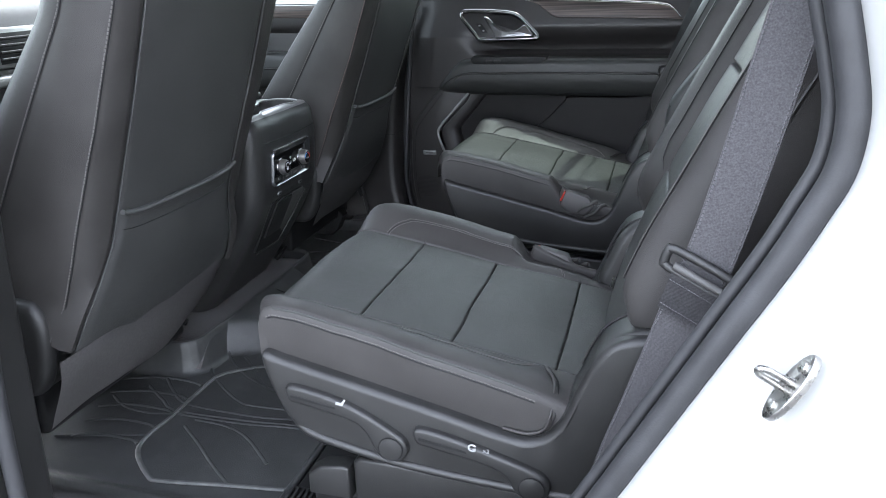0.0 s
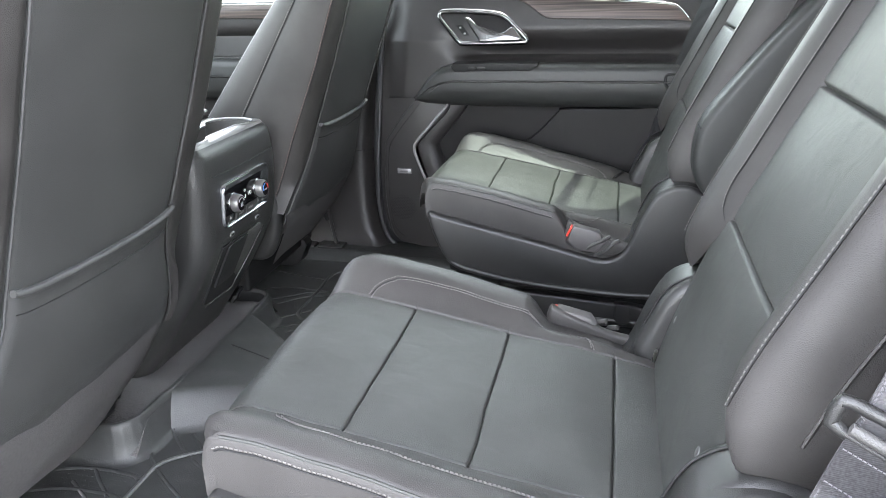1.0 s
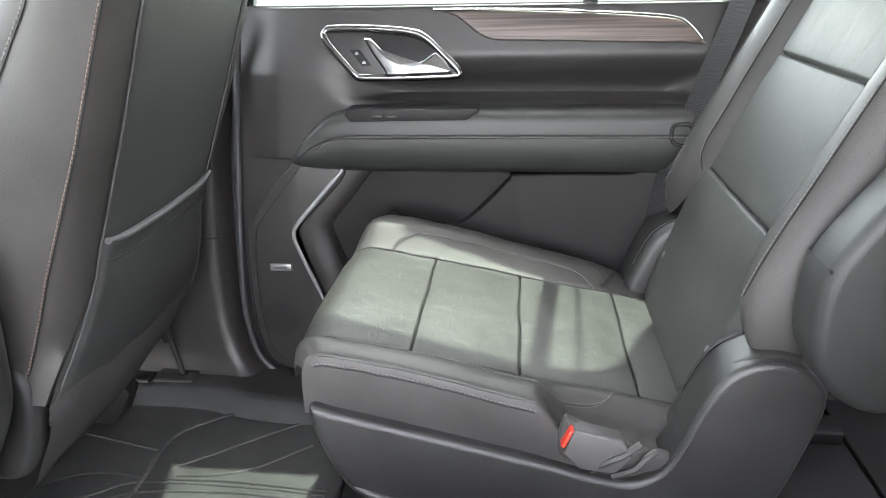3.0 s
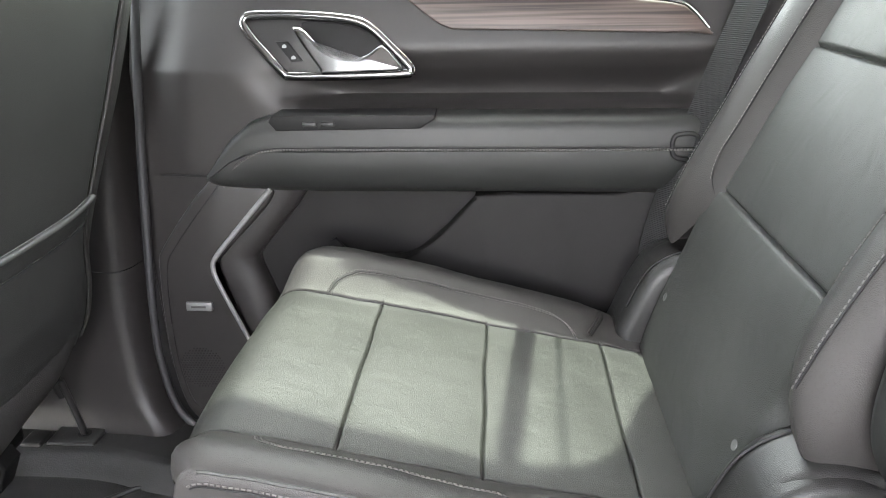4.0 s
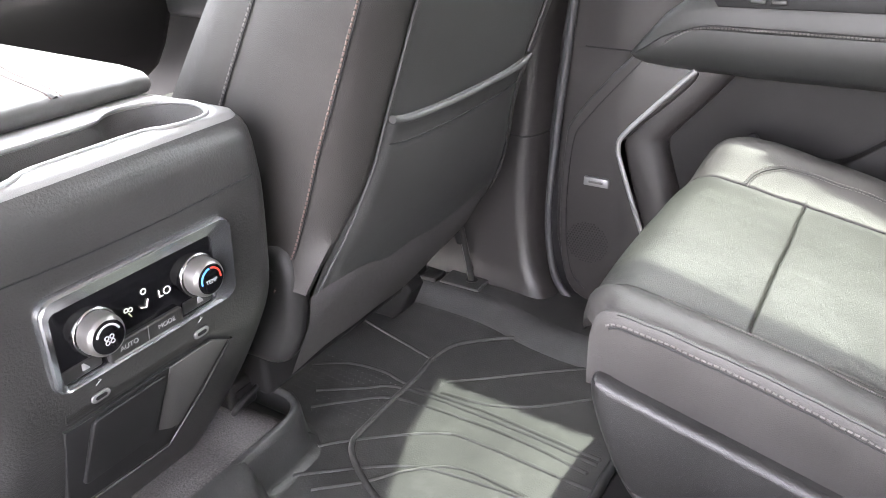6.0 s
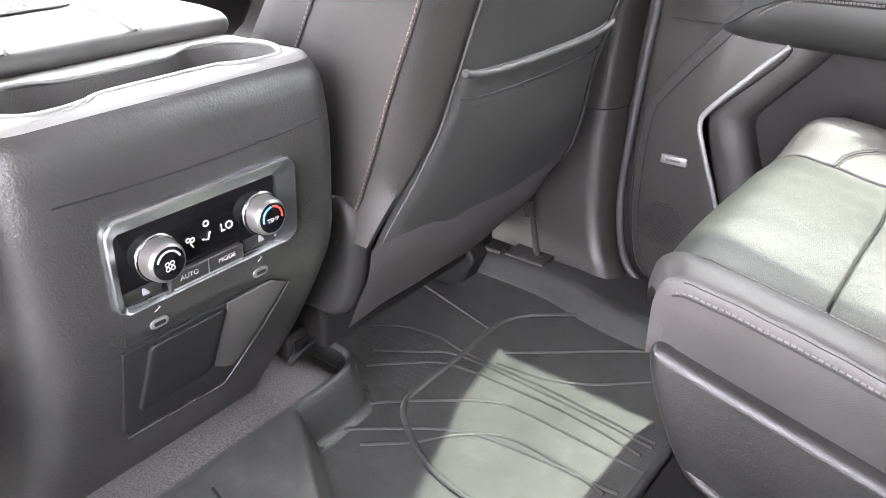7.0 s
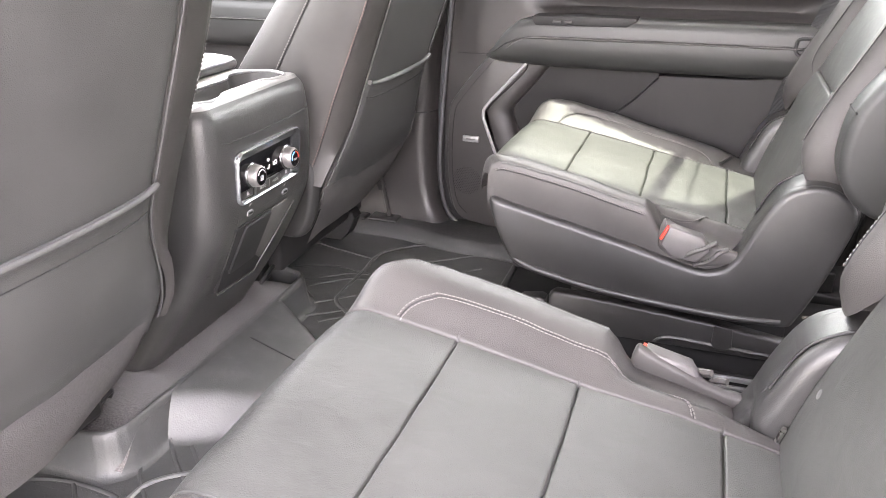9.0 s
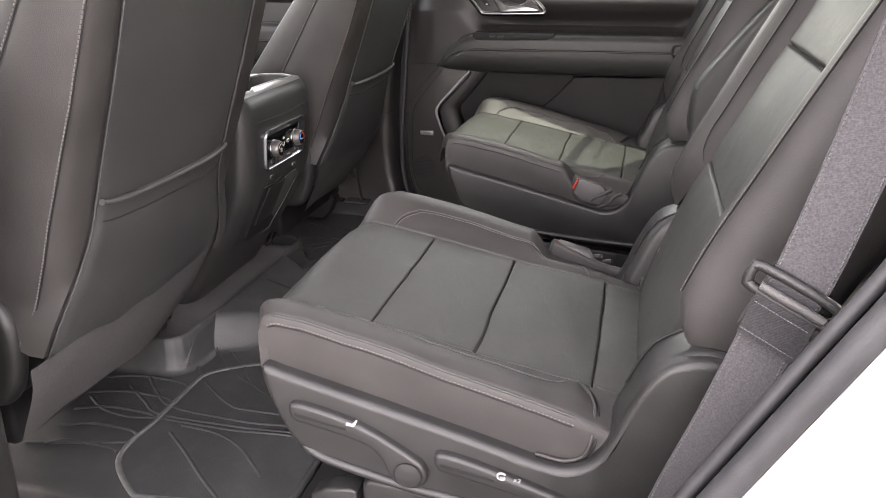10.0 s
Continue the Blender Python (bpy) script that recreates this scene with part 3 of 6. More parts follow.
# padded armrest
ARM = [(0.862, 1.0), (0.802, 1.003), (0.775, 1.0), (0.757, 0.985), (0.747, 0.93), (0.744, 0.82), (0.743, 0.70), (0.741, 0.62), (0.742, 0.605), (0.744, 0.59), (0.743, 0.45), (0.747, 0.28), (0.756, 0.12), (0.772, 0.02), (0.802, 0.0)]
rows = []
arm_x = list(np.linspace(-0.648, -0.50, 26)) + list(np.linspace(-0.49, 0.16, 30))


def arm_top(x):
    return lerp_table([(-0.648, 0.448), (-0.625, 0.474), (-0.595, 0.512), (-0.57, 0.532), (-0.54, 0.5405), (-0.30, 0.544), (0.2, 0.545)], x)


def arm_bottom(x):
    return lerp_table([(-0.648, 0.446), (-0.62, 0.438), (-0.55, 0.432), (-0.45, 0.430), (0.2, 0.430)], x)


for x in arm_x:
    t0, b0 = arm_top(x), arm_bottom(x)
    k = math.sqrt(max(0.0, 1 - (1 - min(1, (x + 0.650) / 0.05)) ** 2))
    rows.append([Vector((x, 0.803 - (0.803 - y) * (k if y < 0.803 else 1), b0 + (t0 - b0) * f)) for y, f in ARM])
armrest = part("armrest", sheet(rows), ARM_VINYL, door, "padded stitched black armrest")
seam = curve([(-0.614, 0.760, 0.442), (-0.600, 0.747, 0.463), (-0.575, 0.742, 0.485), (-0.54, 0.7402, 0.4985), (-0.48, 0.7402, 0.5005), (-0.2, 0.7402, 0.5005), (0.1, 0.7402, 0.501)], 12)
part("seam", tube([p + Vector((0, 0.0006, 0.0022)) for p in seam], 0.0012, 6), DARK, armrest)
part("stitching", stitches(seam, (0, -1, 0.2), 0.0056, 0.0040, 0.0013), THREAD, armrest)
part("switch_recess", plate([(-0.535, 0.5385), (-0.525, 0.526), (-0.325, 0.529), (-0.305, 0.5425), (-0.305, 0.5475), (-0.53, 0.5465)], 0.7440, 0.80, 0.002), DARK, armrest, "dark switch recess")
for x0 in (-0.487, -0.462):
    part("window_switch", box(x0, x0 + 0.020, 0.7415, 0.752, 0.532, 0.539, 0.002), PLASTIC, armrest)

# speaker panel and its chrome blade
SPK = curve([(-0.640, 0.447), (-0.600, 0.440), (-0.548, 0.436), (-0.560, 0.405), (-0.640, 0.322), (-0.645, 0.295), (-0.605, 0.185), (-0.56, 0.02), (-0.66, 0.022), (-0.706, 0.034), (-0.730, 0.075), (-0.742, 0.17), (-0.738, 0.30), (-0.724, 0.345)], 3, True)
spk = part("speaker_panel", plate([(p[0], p[1]) for p in SPK], 0.770, 0.815, 0.006), DOOR_SOFT, door)
part("split_line", tube(curve([(-0.626, 0.7695, 0.441), (-0.70, 0.7695, 0.350), (-0.724, 0.7695, 0.30), (-0.729, 0.7695, 0.17), (-0.716, 0.7695, 0.08), (-0.69, 0.7695, 0.047)], 6), 0.0011, 6), DARK, spk)
blade = curve([(-0.548, 0.768, 0.436), (-0.60, 0.765, 0.378), (-0.640, 0.763, 0.332), (-0.648, 0.763, 0.310), (-0.640, 0.763, 0.280), (-0.608, 0.765, 0.196), (-0.59, 0.768, 0.15)], 6)
part("chrome_blade", tube(blade, 0.0028, 8, wide=1.4, up=(0, 1, 0)), BRIGHT, spk, "bright silver blade trim")
bm = bmesh.new()
for i in range(-9, 10):
    for j in range(-9, 10):
        x, z = i * 0.0050 + (j % 2) * 0.0025, j * 0.0043
        if x * x + z * z < 0.037 ** 2:
            disc((-0.690 + x, 0.7712, 0.135 + z), (0, -1, 0), 0.0017, 0.0018, 6, 0.0004, bm)
part("speaker_grille", bm, DARK, spk, "dark round perforated speaker grille")
bd = part("badge", box(-0.701, -0.659, 0.765, 0.772, 0.2375, 0.2525, 0.002), SILVER, spk, "small silver nameplate with a printed bar")
part("print_bar", box(-0.692, -0.669, 0.7643, 0.7655, 0.2435, 0.2465, 0.0), GREY, bd)

# pocket: frame, hollow and lid
rows = [[Vector((x, 0.808 + 0.002 * math.sin(z * 9), z)) for z in np.linspace(0.04, 0.436, 20)] for x in np.linspace(-0.615, -0.16, 24)]
part("pocket_back", sheet(rows), DOOR_LOWER, door, "dark lined door pocket")
left_edge = curve([(-0.552, 0.440), (-0.59, 0.388), (-0.634, 0.332), (-0.643, 0.315), (-0.640, 0.285), (-0.610, 0.20), (-0.585, 0.12), (-0.565, 0.02)], 5)
right_edge = curve([(-0.490, 0.440), (-0.530, 0.388), (-0.575, 0.334), (-0.583, 0.315), (-0.575, 0.285), (-0.545, 0.20), (-0.520, 0.12), (-0.500, 0.02)], 5)
rows = []
for a, b in zip(left_edge, right_edge):
    rows.append([Vector((a[0] + (b[0] - a[0]) * t, y, a[1] + (b[1] - a[1]) * t)) for t, y in ((0, 0.81), (0.0, 0.782), (0.04, 0.777), (0.12, 0.775), (0.6, 0.777), (0.88, 0.783), (0.97, 0.790), (1.0, 0.80), (1.0, 0.814))])
part("pocket_frame", sheet(rows), DOOR_SOFT, door)
POCKET_LID = curve([(-0.232, 0.4265), (-0.05, 0.4285), (0.18, 0.430), (0.18, 0.02), (-0.2, 0.01), (-0.53, 0.02), (-0.545, 0.20), (-0.52, 0.30), (-0.46, 0.3255), (-0.37, 0.3265), (-0.335, 0.337), (-0.30, 0.366), (-0.27, 0.398), (-0.25, 0.419)], 3, True)
part("pocket_lid", plate([(p[0], p[1]) for p in POCKET_LID], 0.772, 0.800, 0.004), DOOR_LOWER, door)
part("pocket_tab", plate([(-0.475, 0.325), (-0.47, 0.348), (-0.462, 0.352), (-0.44, 0.326)], 0.79, 0.797, 0.002), DARK, door)

# inner handle
HB = curve([(-0.580, 0.662), (-0.576, 0.674), (-0.560, 0.679), (-0.49, 0.678), (-0.425, 0.672), (-0.395, 0.661), (-0.366, 0.636), (-0.340, 0.611), (-0.336, 0.600), (-0.346, 0.593), (-0.43, 0.5905), (-0.508, 0.590), (-0.522, 0.595), (-0.545, 0.618), (-0.570, 0.645)], 4, True)
HBp = [(p[0], p[1]) for p in HB]
handle = part("door_handle", tube([(x, 0.7905 + lean(z), z) for x, z in inset(HBp, 0.004)], 0.0052, 8, closed=True, wide=1.25, up=(0, 1, 0)), CHROME, door, "chrome-ringed door handle with lock switch")
part("bezel", plate(inset(HBp, 0.006), 0.7935, 0.812, 0.003, warp=leaning), PLASTIC, handle)
CUP = curve([(-0.495, 0.664), (-0.43, 0.662), (-0.392, 0.648), (-0.372, 0.625), (-0.385, 0.607), (-0.44, 0.602), (-0.465, 0.62)], 4, True)
part("finger_cup", plate([(p[0], p[1]) for p in CUP], 0.7915, 0.80, 0.003, warp=leaning), DARK, handle)
LV = [(-0.503, 0.655), (-0.497, 0.660), (-0.485, 0.654), (-0.462, 0.632), (-0.440, 0.622), (-0.415, 0.620), (-0.398, 0.625), (-0.385, 0.634), (-0.374, 0.633), (-0.355, 0.612), (-0.352, 0.604), (-0.362, 0.601), (-0.40, 0.600), (-0.458, 0.598), (-0.468, 0.606)]
part("lever", plate([(p[0], p[1]) for p in curve(LV, 3, True)], 0.778, 0.7925, 0.005, warp=leaning), CHROME, handle, "satin chrome pull lever")
LK = [(-0.531, 0.640), (-0.513, 0.640), (-0.492, 0.614), (-0.508, 0.613)]
lock = part("lock_switch", plate(LK, 0.7905, 0.7945, 0.0012, warp=leaning), DARK, handle)
for cx, cz in ((-0.518, 0.634), (-0.505, 0.619)):
    part("lock_symbol", plate([(cx - 0.003, cz - 0.002), (cx + 0.003, cz - 0.002), (cx + 0.003, cz + 0.001), (cx, cz + 0.003), (cx - 0.003, cz + 0.001)], 0.7898, 0.7906, 0.0, warp=leaning), MARK, lock, "white lock symbol", smooth=False)

# wood strip with a bright upper edge
WD = curve([(-0.372, 0.7035), (-0.345, 0.693), (-0.310, 0.667), (-0.288, 0.656), (-0.26, 0.6535), (-0.1, 0.650), (0.055, 0.6465), (0.066, 0.648), (0.060, 0.655), (0.040, 0.674), (0.02, 0.684), (-0.05, 0.691), (-0.2, 0.699)], 3, True)
part("wood_trim", plate([(p[0], p[1]) for p in WD], 0.7865, 0.80, 0.003, warp=leaning), WOOD, door, "dark open-pore wood strip with bright edge")
top = curve([(-0.385, 0.785, 0.7045), (-0.2, 0.785, 0.7015), (-0.05, 0.785, 0.6935), (0.02, 0.785, 0.6865), (0.042, 0.785, 0.676), (0.063, 0.785, 0.653)], 6)
part("bright_edge", tube([leaning(*p) for p in top], 0.0022, 8, up=(0, 1, 0)), CHROME, door, "thin chrome edge")
part("seal_lip", tube(curve([(-0.722, 0.800, 0.708), (-0.745, 0.796, 0.50), (-0.768, 0.792, 0.223), (-0.764, 0.79, 0.10), (-0.735, 0.785, 0.025), (-0.66, 0.78, -0.004), (-0.5, 0.78, -0.006)], 6), 0.007, 8, up=(0, 1, 0)), SEAL, door, "black rubber door seal")
# window: frame bars and panes
part("window_sill", box(-0.72, 0.24, 0.846, 0.876, 0.690, 0.713, 0.004), SEAL, door)
part("divider_bar", tube([(-0.119, 0.852, 0.70), (-0.107, 0.826, 0.87), (-0.077, 0.76, 1.28)], 0.011, 8, wide=1.2, up=(0, 1, 0)), SEAL, door, "black window divider bar")
frame_in = [(-0.713, 0.71), (-0.675, 0.84), (-0.622, 1.03), (-0.578, 1.19), (-0.560, 1.216), (-0.53, 1.234), (-0.30, 1.236), (-0.09, 1.234), (-0.045, 1.228), (-0.010, 1.206), (0.010, 1.178), (0.024, 1.14), (0.036, 1.02), (0.060, 0.90), (0.100, 0.79), (0.150, 0.71)]
frame_out = [(-0.742, 0.71), (-0.732, 0.88), (-0.715, 1.06), (-0.70, 1.18), (-0.69, 1.31), (-0.60, 1.31), (-0.30, 1.31), (-0.09, 1.31), (0.10, 1.31), (0.25, 1.31), (0.40, 1.31), (0.40, 1.2), (0.40, 1.05), (0.39, 0.93), (0.37, 0.82), (0.36, 0.71)]
part("window_frame", open_frame(frame_out, frame_in, 0.018), SEAL, door, "black window frame of the door")
for x0, x1, s in ((-0.735, -0.074, 0.06), (-0.082, 0.27, 0.06)):
    bm = bmesh.new()
    f = [Vector((x0, 0.852, 0.712)), Vector((x1, 0.852, 0.712)), Vector((x1 + s, 0.756, 1.30)), Vector((x0 + s, 0.756, 1.30))]
    vv = [bm.verts.new(p) for p in f]
    bm.faces.new(vv)
    bmesh.ops.solidify(bm, geom=list(bm.faces), thickness=0.004)
    part("pane", bm, GLASS, door, "tinted side window glass", smooth=False)


# ---- second-row captain's chairs ----
SEAM_X = (-0.367, -0.232, -0.085)
SEAM_Y = 0.155
SHELL = [(-0.469, 0.312), (-0.458, 0.3125), (-0.44, 0.307), (-0.333, 0.282), (-0.212, 0.253), (-0.135, 0.233), (-0.105, 0.231), (-0.082, 0.242), (-0.063, 0.269), (-0.043, 0.322), (-0.019, 0.366), (0.010, 0.384), (0.045, 0.386), (0.076, 0.368), (0.088, 0.335), (0.072, 0.27), (0.056, 0.22), (0.034, 0.166), (0.015, 0.150), (-0.079, 0.148), (-0.256, 0.160), (-0.372, 0.182), (-0.428, 0.206), (-0.452, 0.245), (-0.468, 0.29)]
SHELL = [(p[0], p[1]) for p in curve(SHELL, 3, True)]


def cushion_front(y):
    return -0.518 + 0.05 * (abs(y) / 0.245) ** 5


def cushion_z(x, y):
    a = abs(y)
    z = 0.329 - 0.192 * (x + 0.367)
    t = x - cushion_front(y)
    R = 0.055 - 0.030 * smooth01((a - 0.17) / 0.06)
    if t < R:
        z -= R - math.sqrt(max(0.0, R * R - (R - max(t, 0.0)) ** 2))
    # side rolls, fading to the back
    h = lerp_table([(-0.53, 0.020), (-0.49, 0.030), (-0.42, 0.036), (-0.30, 0.032), (-0.19, 0.024), (-0.10, 0.018), (-0.05, 0.006), (0.0, 0.0)], x)
    z += h * smooth01((a - 0.143) / 0.080) - 0.002 * smooth01((a - 0.225) / 0.02)
    z -= 0.034 * smooth01((-y - 0.172) / 0.04) * smooth01((x + 0.215) / 0.035)
    # seams and the padding between them
    for s in SEAM_X:
        z -= 0.0046 * math.exp(-((x - s) / 0.0012) ** 2) * (1 - smooth01((a - 0.150) / 0.012))
    z -= 0.0042 * math.exp(-((a - SEAM_Y) / 0.0012) ** 2)
    if a < SEAM_Y:
        lim = (-0.56,) + SEAM_X + (0.0,)
        for p, q in zip(lim, lim[1:]):
            if p <= x < q:
                z += 0.004 * math.sin(math.pi * (x - p) / (q - p)) * math.cos(a / SEAM_Y * math.pi / 2) ** 0.8
    # puckers beside the seams
    near = max(math.exp(-((x - q) / 0.024) ** 2) for q in SEAM_X) * (1 - smooth01((a - 0.135) / 0.015))
    near = max(near, 0.8 * math.exp(-((a - SEAM_Y) / 0.016) ** 2))
    z += 0.0012 * near * noise.noise((x * 36, y * 36, 7.0))
    z += 0.0030 * noise.noise((x * 9, y * 9, 0.3)) + 0.0012 * noise.noise((x * 34, y * 20, 2.0))
    return z


def skirt_floor(x):
    return 0.19 + 0.108 * smooth01((-0.405 - x) / 0.055)


def captains_chair(yc, s, label):
    """yc: the middle; s: +1 where the door side is +y."""
    chair = thing("captains_chair", (-0.2, yc, 0.03), label, "car seat", "second-row seats")

    def W(x, y, z):
        return Vector((x, yc + s * y, z))

    # cushion: padded panels cut along the seams
    xs = lines(-0.468, -0.02, 0.011, SEAM_X)
    ys = lines(-0.240, 0.240, 0.011, (-SEAM_Y, SEAM_Y))
    skirt = [(0.2445, -0.0015), (0.2478, -0.006), (0.2492, -0.014), (0.2490, -0.034), (0.2480, -0.060), (0.2440, -0.095), (0.238, -0.14)]
    rows, ux = [], []
    front = [(0.012, 0.035), (0.003, 0.024), (0.0, 0.012), (0.0, 0.0), (0.003, 0), (0.008, 0), (0.015, 0), (0.024, 0), (0.035, 0)]
    for kind in ["f"] * len(front) + ["g"] * len(xs):
        i = len(rows)
        row = []
        for y in [-0.24] * len(skirt) + ys + [0.24] * len(skirt):
            if kind == "f":
                dx, dz = front[i]
                x = cushion_front(y) + dx
                z = cushion_z(x, y) - dz
            else:
                x0 = cushion_front(y) + 0.035
                u = xs[i - len(front)]
                k = (u + 0.468) / 0.448
                start = x0 + 0.012
                x = u if u > -0.40 else start + (u + 0.468) / 0.068 * (-0.40 - start)
                z = cushion_z(x, y)
                # hand-sewn seams wander a little
                x += sum(0.0019 * noise.noise((y * 13, q * 60, yc)) * math.exp(-((x - q) / 0.035) ** 2) for q in SEAM_X)
            row.append([x, y, z])
        n = len(skirt)
        for j, (yy, dz) in enumerate(reversed(skirt)):
            row[j] = [row[j][0] - (0.004 if kind == "f" else 0), -yy, max(skirt_floor(row[j][0]), row[j][2] + dz)]
        for j, (yy, dz) in enumerate(skirt):
            row[-n + j] = [row[-n + j][0] - (0.004 if kind == "f" else 0), yy, max(skirt_floor(row[-n + j][0]), row[-n + j][2] + dz)]
        rows.append([W(*p) for p in row])
        ux.append(row[len(row) // 2][0])
    yy = [-0.3] * n + ys + [0.3] * n

    def region(i, j):
        y = (yy[j] + yy[j + 1]) / 2
        x = (ux[i] + ux[i + 1]) / 2
        if y < -SEAM_Y:
            return "in"
        if y > SEAM_Y:
            return "out"
        return sum(x > q for q in SEAM_X)
    for key, nm in ((0, "cushion_panel"), (1, "cushion_panel"), (2, "cushion_panel"), (3, "cushion_panel"), ("in", "cushion_bolster"), ("out", "cushion_bolster")):
        p = part(nm, sheet(rows, keep=lambda i, j: region(i, j) == key), LEATHER if nm == "cushion_panel" else LEATHER_SIDE, chair)
        if nm == "cushion_bolster":
            sg = -1 if key == "in" else 1
            last = -0.215 if sg < 0 else -0.10
            edge = [W(x, sg * 0.2462, cushion_z(x, sg * 0.24) - 0.0035) for x in np.linspace(-0.455, last, 40)]
            part("piping", tube(edge, 0.0018, 6), LEATHER, p)
            line = [W(x, sg * 0.2492, cushion_z(x, sg * 0.24) - 0.0125) for x in np.linspace(-0.462, last, 60)]
            sewn(line, (0, s * sg, 0.3), 0.0062, 0.0042, 0.0008, THREAD, p)
            arc = curve([(-0.437, 0.160), (-0.430, 0.176), (-0.412, 0.190), (-0.385, 0.197), (-0.25, 0.198), (-0.165, 0.196), (-0.135, 0.188), (-0.122, 0.172), (-0.118, 0.160)], 8)
            if sg > 0:
                tail = curve([(-0.100, 0.165, 0.004), (-0.082, 0.205, 0.003), (-0.078, 0.236, -0.003), (-0.080, 0.2515, -0.022), (-0.088, 0.2525, -0.045), (-0.108, 0.2515, -0.062), (-0.14, 0.2505, -0.068)], 6)
                end = [W(q[0], q[1], cushion_z(q[0], min(q[1], 0.238)) + q[2]) for q in tail]
                part("piping", tube(end, 0.0022, 8), LEATHER_SIDE, p, "rolled end of the bolster")
                part("seam", tube([q + Vector((0.005, 0, -0.002)) for q in end], 0.0012, 5), DARK, p)
            path = [W(q[0] + 0.002, sg * (q[1] - 0.002), cushion_z(q[0] + 0.002, sg * (q[1] - 0.002)) - 0.0002) for q in arc]
            part("seam", tube(path, 0.0009, 6), DARK, p)
            for d in (0.0, 0.006):
                path = [W(q[0] + d * 0.7, sg * (q[1] - d * 0.6), cushion_z(q[0] + d * 0.7, sg * (q[1] - d * 0.6)) + 0.0004) for q in arc]
                part("stitching", stitches(path, (0, -s * sg * 0.3, 1), 0.0060, 0.0042, 0.0008), THREAD, p)
    # plastic side shells and the pan between them
    for sg, y1 in ((-1, 0.262), (1, 0.266)):
        sh = part("side_shell", plate(SHELL, yc + s * sg * 0.200, yc + s * sg * y1, 0.009, 4), PLASTIC, chair, "black grained plastic seat shell")
        low_edge = curve([W(-0.432, sg * (y1 - 0.012), 0.214), W(-0.412, sg * (y1 - 0.004), 0.2015), W(-0.372, sg * (y1 - 0.001), 0.190), W(-0.256, sg * (y1 - 0.001), 0.169), W(-0.079, sg * (y1 - 0.001), 0.157), W(0.012, sg * (y1 - 0.003), 0.159)], 6)
        part("moulded_lip", tube(low_edge, 0.0065, 10, up=(0, 1, 0)), PLASTIC, sh)
        if sg == 1:
            # recliner levers on the door side
            for x0, z0, x1, z1, sym in ((-0.430, 0.262, -0.285, 0.200, "seat"), (-0.252, 0.222, -0.098, 0.170, "fold")):
                body = [(x0, z0 + 0.011), (x0 + 0.03, z0 + 0.010), (x0 + 0.09, z0 - 0.006), (x1 + 0.004, z1 + 0.024), (x1 + 0.020, z1 + 0.010), (x1 + 0.022, z1 - 0.006), (x1 + 0.012, z1 - 0.019), (x1 - 0.008, z1 - 0.021), (x1 - 0.022, z1 - 0.010), (x1 - 0.045, z0 - 0.034), (x0 + 0.03, z0 - 0.016), (x0 + 0.003, z0 - 0.010)]
                lev = part("recline_lever", plate([(p[0], p[1]) for p in curve(body, 4, True)], yc + s * 0.258, yc + s * 0.277, 0.005), PLASTIC, sh, "black plastic release lever")
                part("pivot_cap", disc(W(x1, 0.2765, z1), (0, s, 0), 0.0165, 0.003, 28, 0.001), PLASTIC, lev)
                part("pivot_ring", tube([W(x1 + 0.0165 * math.cos(a), 0.2792, z1 + 0.0165 * math.sin(a)) for a in np.linspace(0, math.tau, 28, endpoint=False)], 0.0009, 5, closed=True, up=(0, 1, 0)), DARK, lev)
                part("finger_groove", plate([(x0 + 0.006, z0 + 0.001), (x0 + 0.07, z0 - 0.010), (x0 + 0.07, z0 - 0.013), (x0 + 0.006, z0 - 0.003)], yc + s * 0.2765, yc + s * 0.2776, 0.0003), DARK, lev)
                mx, mz = x0 + 0.078, z0 - 0.003
                if sym == "seat":
                    sy = [(mx - 0.007, mz - 0.002), (mx + 0.003, mz - 0.003), (mx + 0.008, mz + 0.006), (mx + 0.006, mz + 0.007), (mx + 0.001, mz + 0.001), (mx - 0.006, mz + 0.002)]
                    part("seat_symbol", plate(sy, yc + s * 0.2768, yc + s * 0.2776, 0.0), MARK, lev, "white seat symbol", smooth=False)
                else:
                    ring = [W(mx + 0.005 * math.cos(a), 0.2772, mz + 0.0045 * math.sin(a)) for a in np.linspace(0.6, 5.8, 14)]
                    part("fold_symbol", tube(ring + [W(mx - 0.002, 0.2772, mz - 0.001), W(mx + 0.004, 0.2772, mz - 0.001)], 0.0013, 6, up=(0, 1, 0)), MARK, lev, "white folding symbol")
                    letters("x2", Matrix.Translation(W(mx + 0.018, 0.2775, mz - 0.002)) @ (pose(0, 0, 0, 90, 0, 0) if s < 0 else pose(0, 0, 0, 90, 0, 180)) @ pose(0, 0, 0, 0, 0, -10 if s < 0 else 10), 0.0085, MARK, lev)
    rows = []
    for dx, z in ((0.045, 0.305), (0.040, 0.29), (0.046, 0.265), (0.058, 0.238), (0.080, 0.210), (0.11, 0.192), (0.16, 0.18)):
        rows.append([W(cushion_front(y) + dx, y, z) for y in np.linspace(-0.205, 0.205, 20)])
    part("front_apron", sheet(rows), PLASTIC, chair, "black plastic apron under the cushion front")
    part("seat_pan", box(-0.44, 0.03, yc - 0.215, yc + 0.215, 0.165, 0.235, 0.012), DARK, chair)
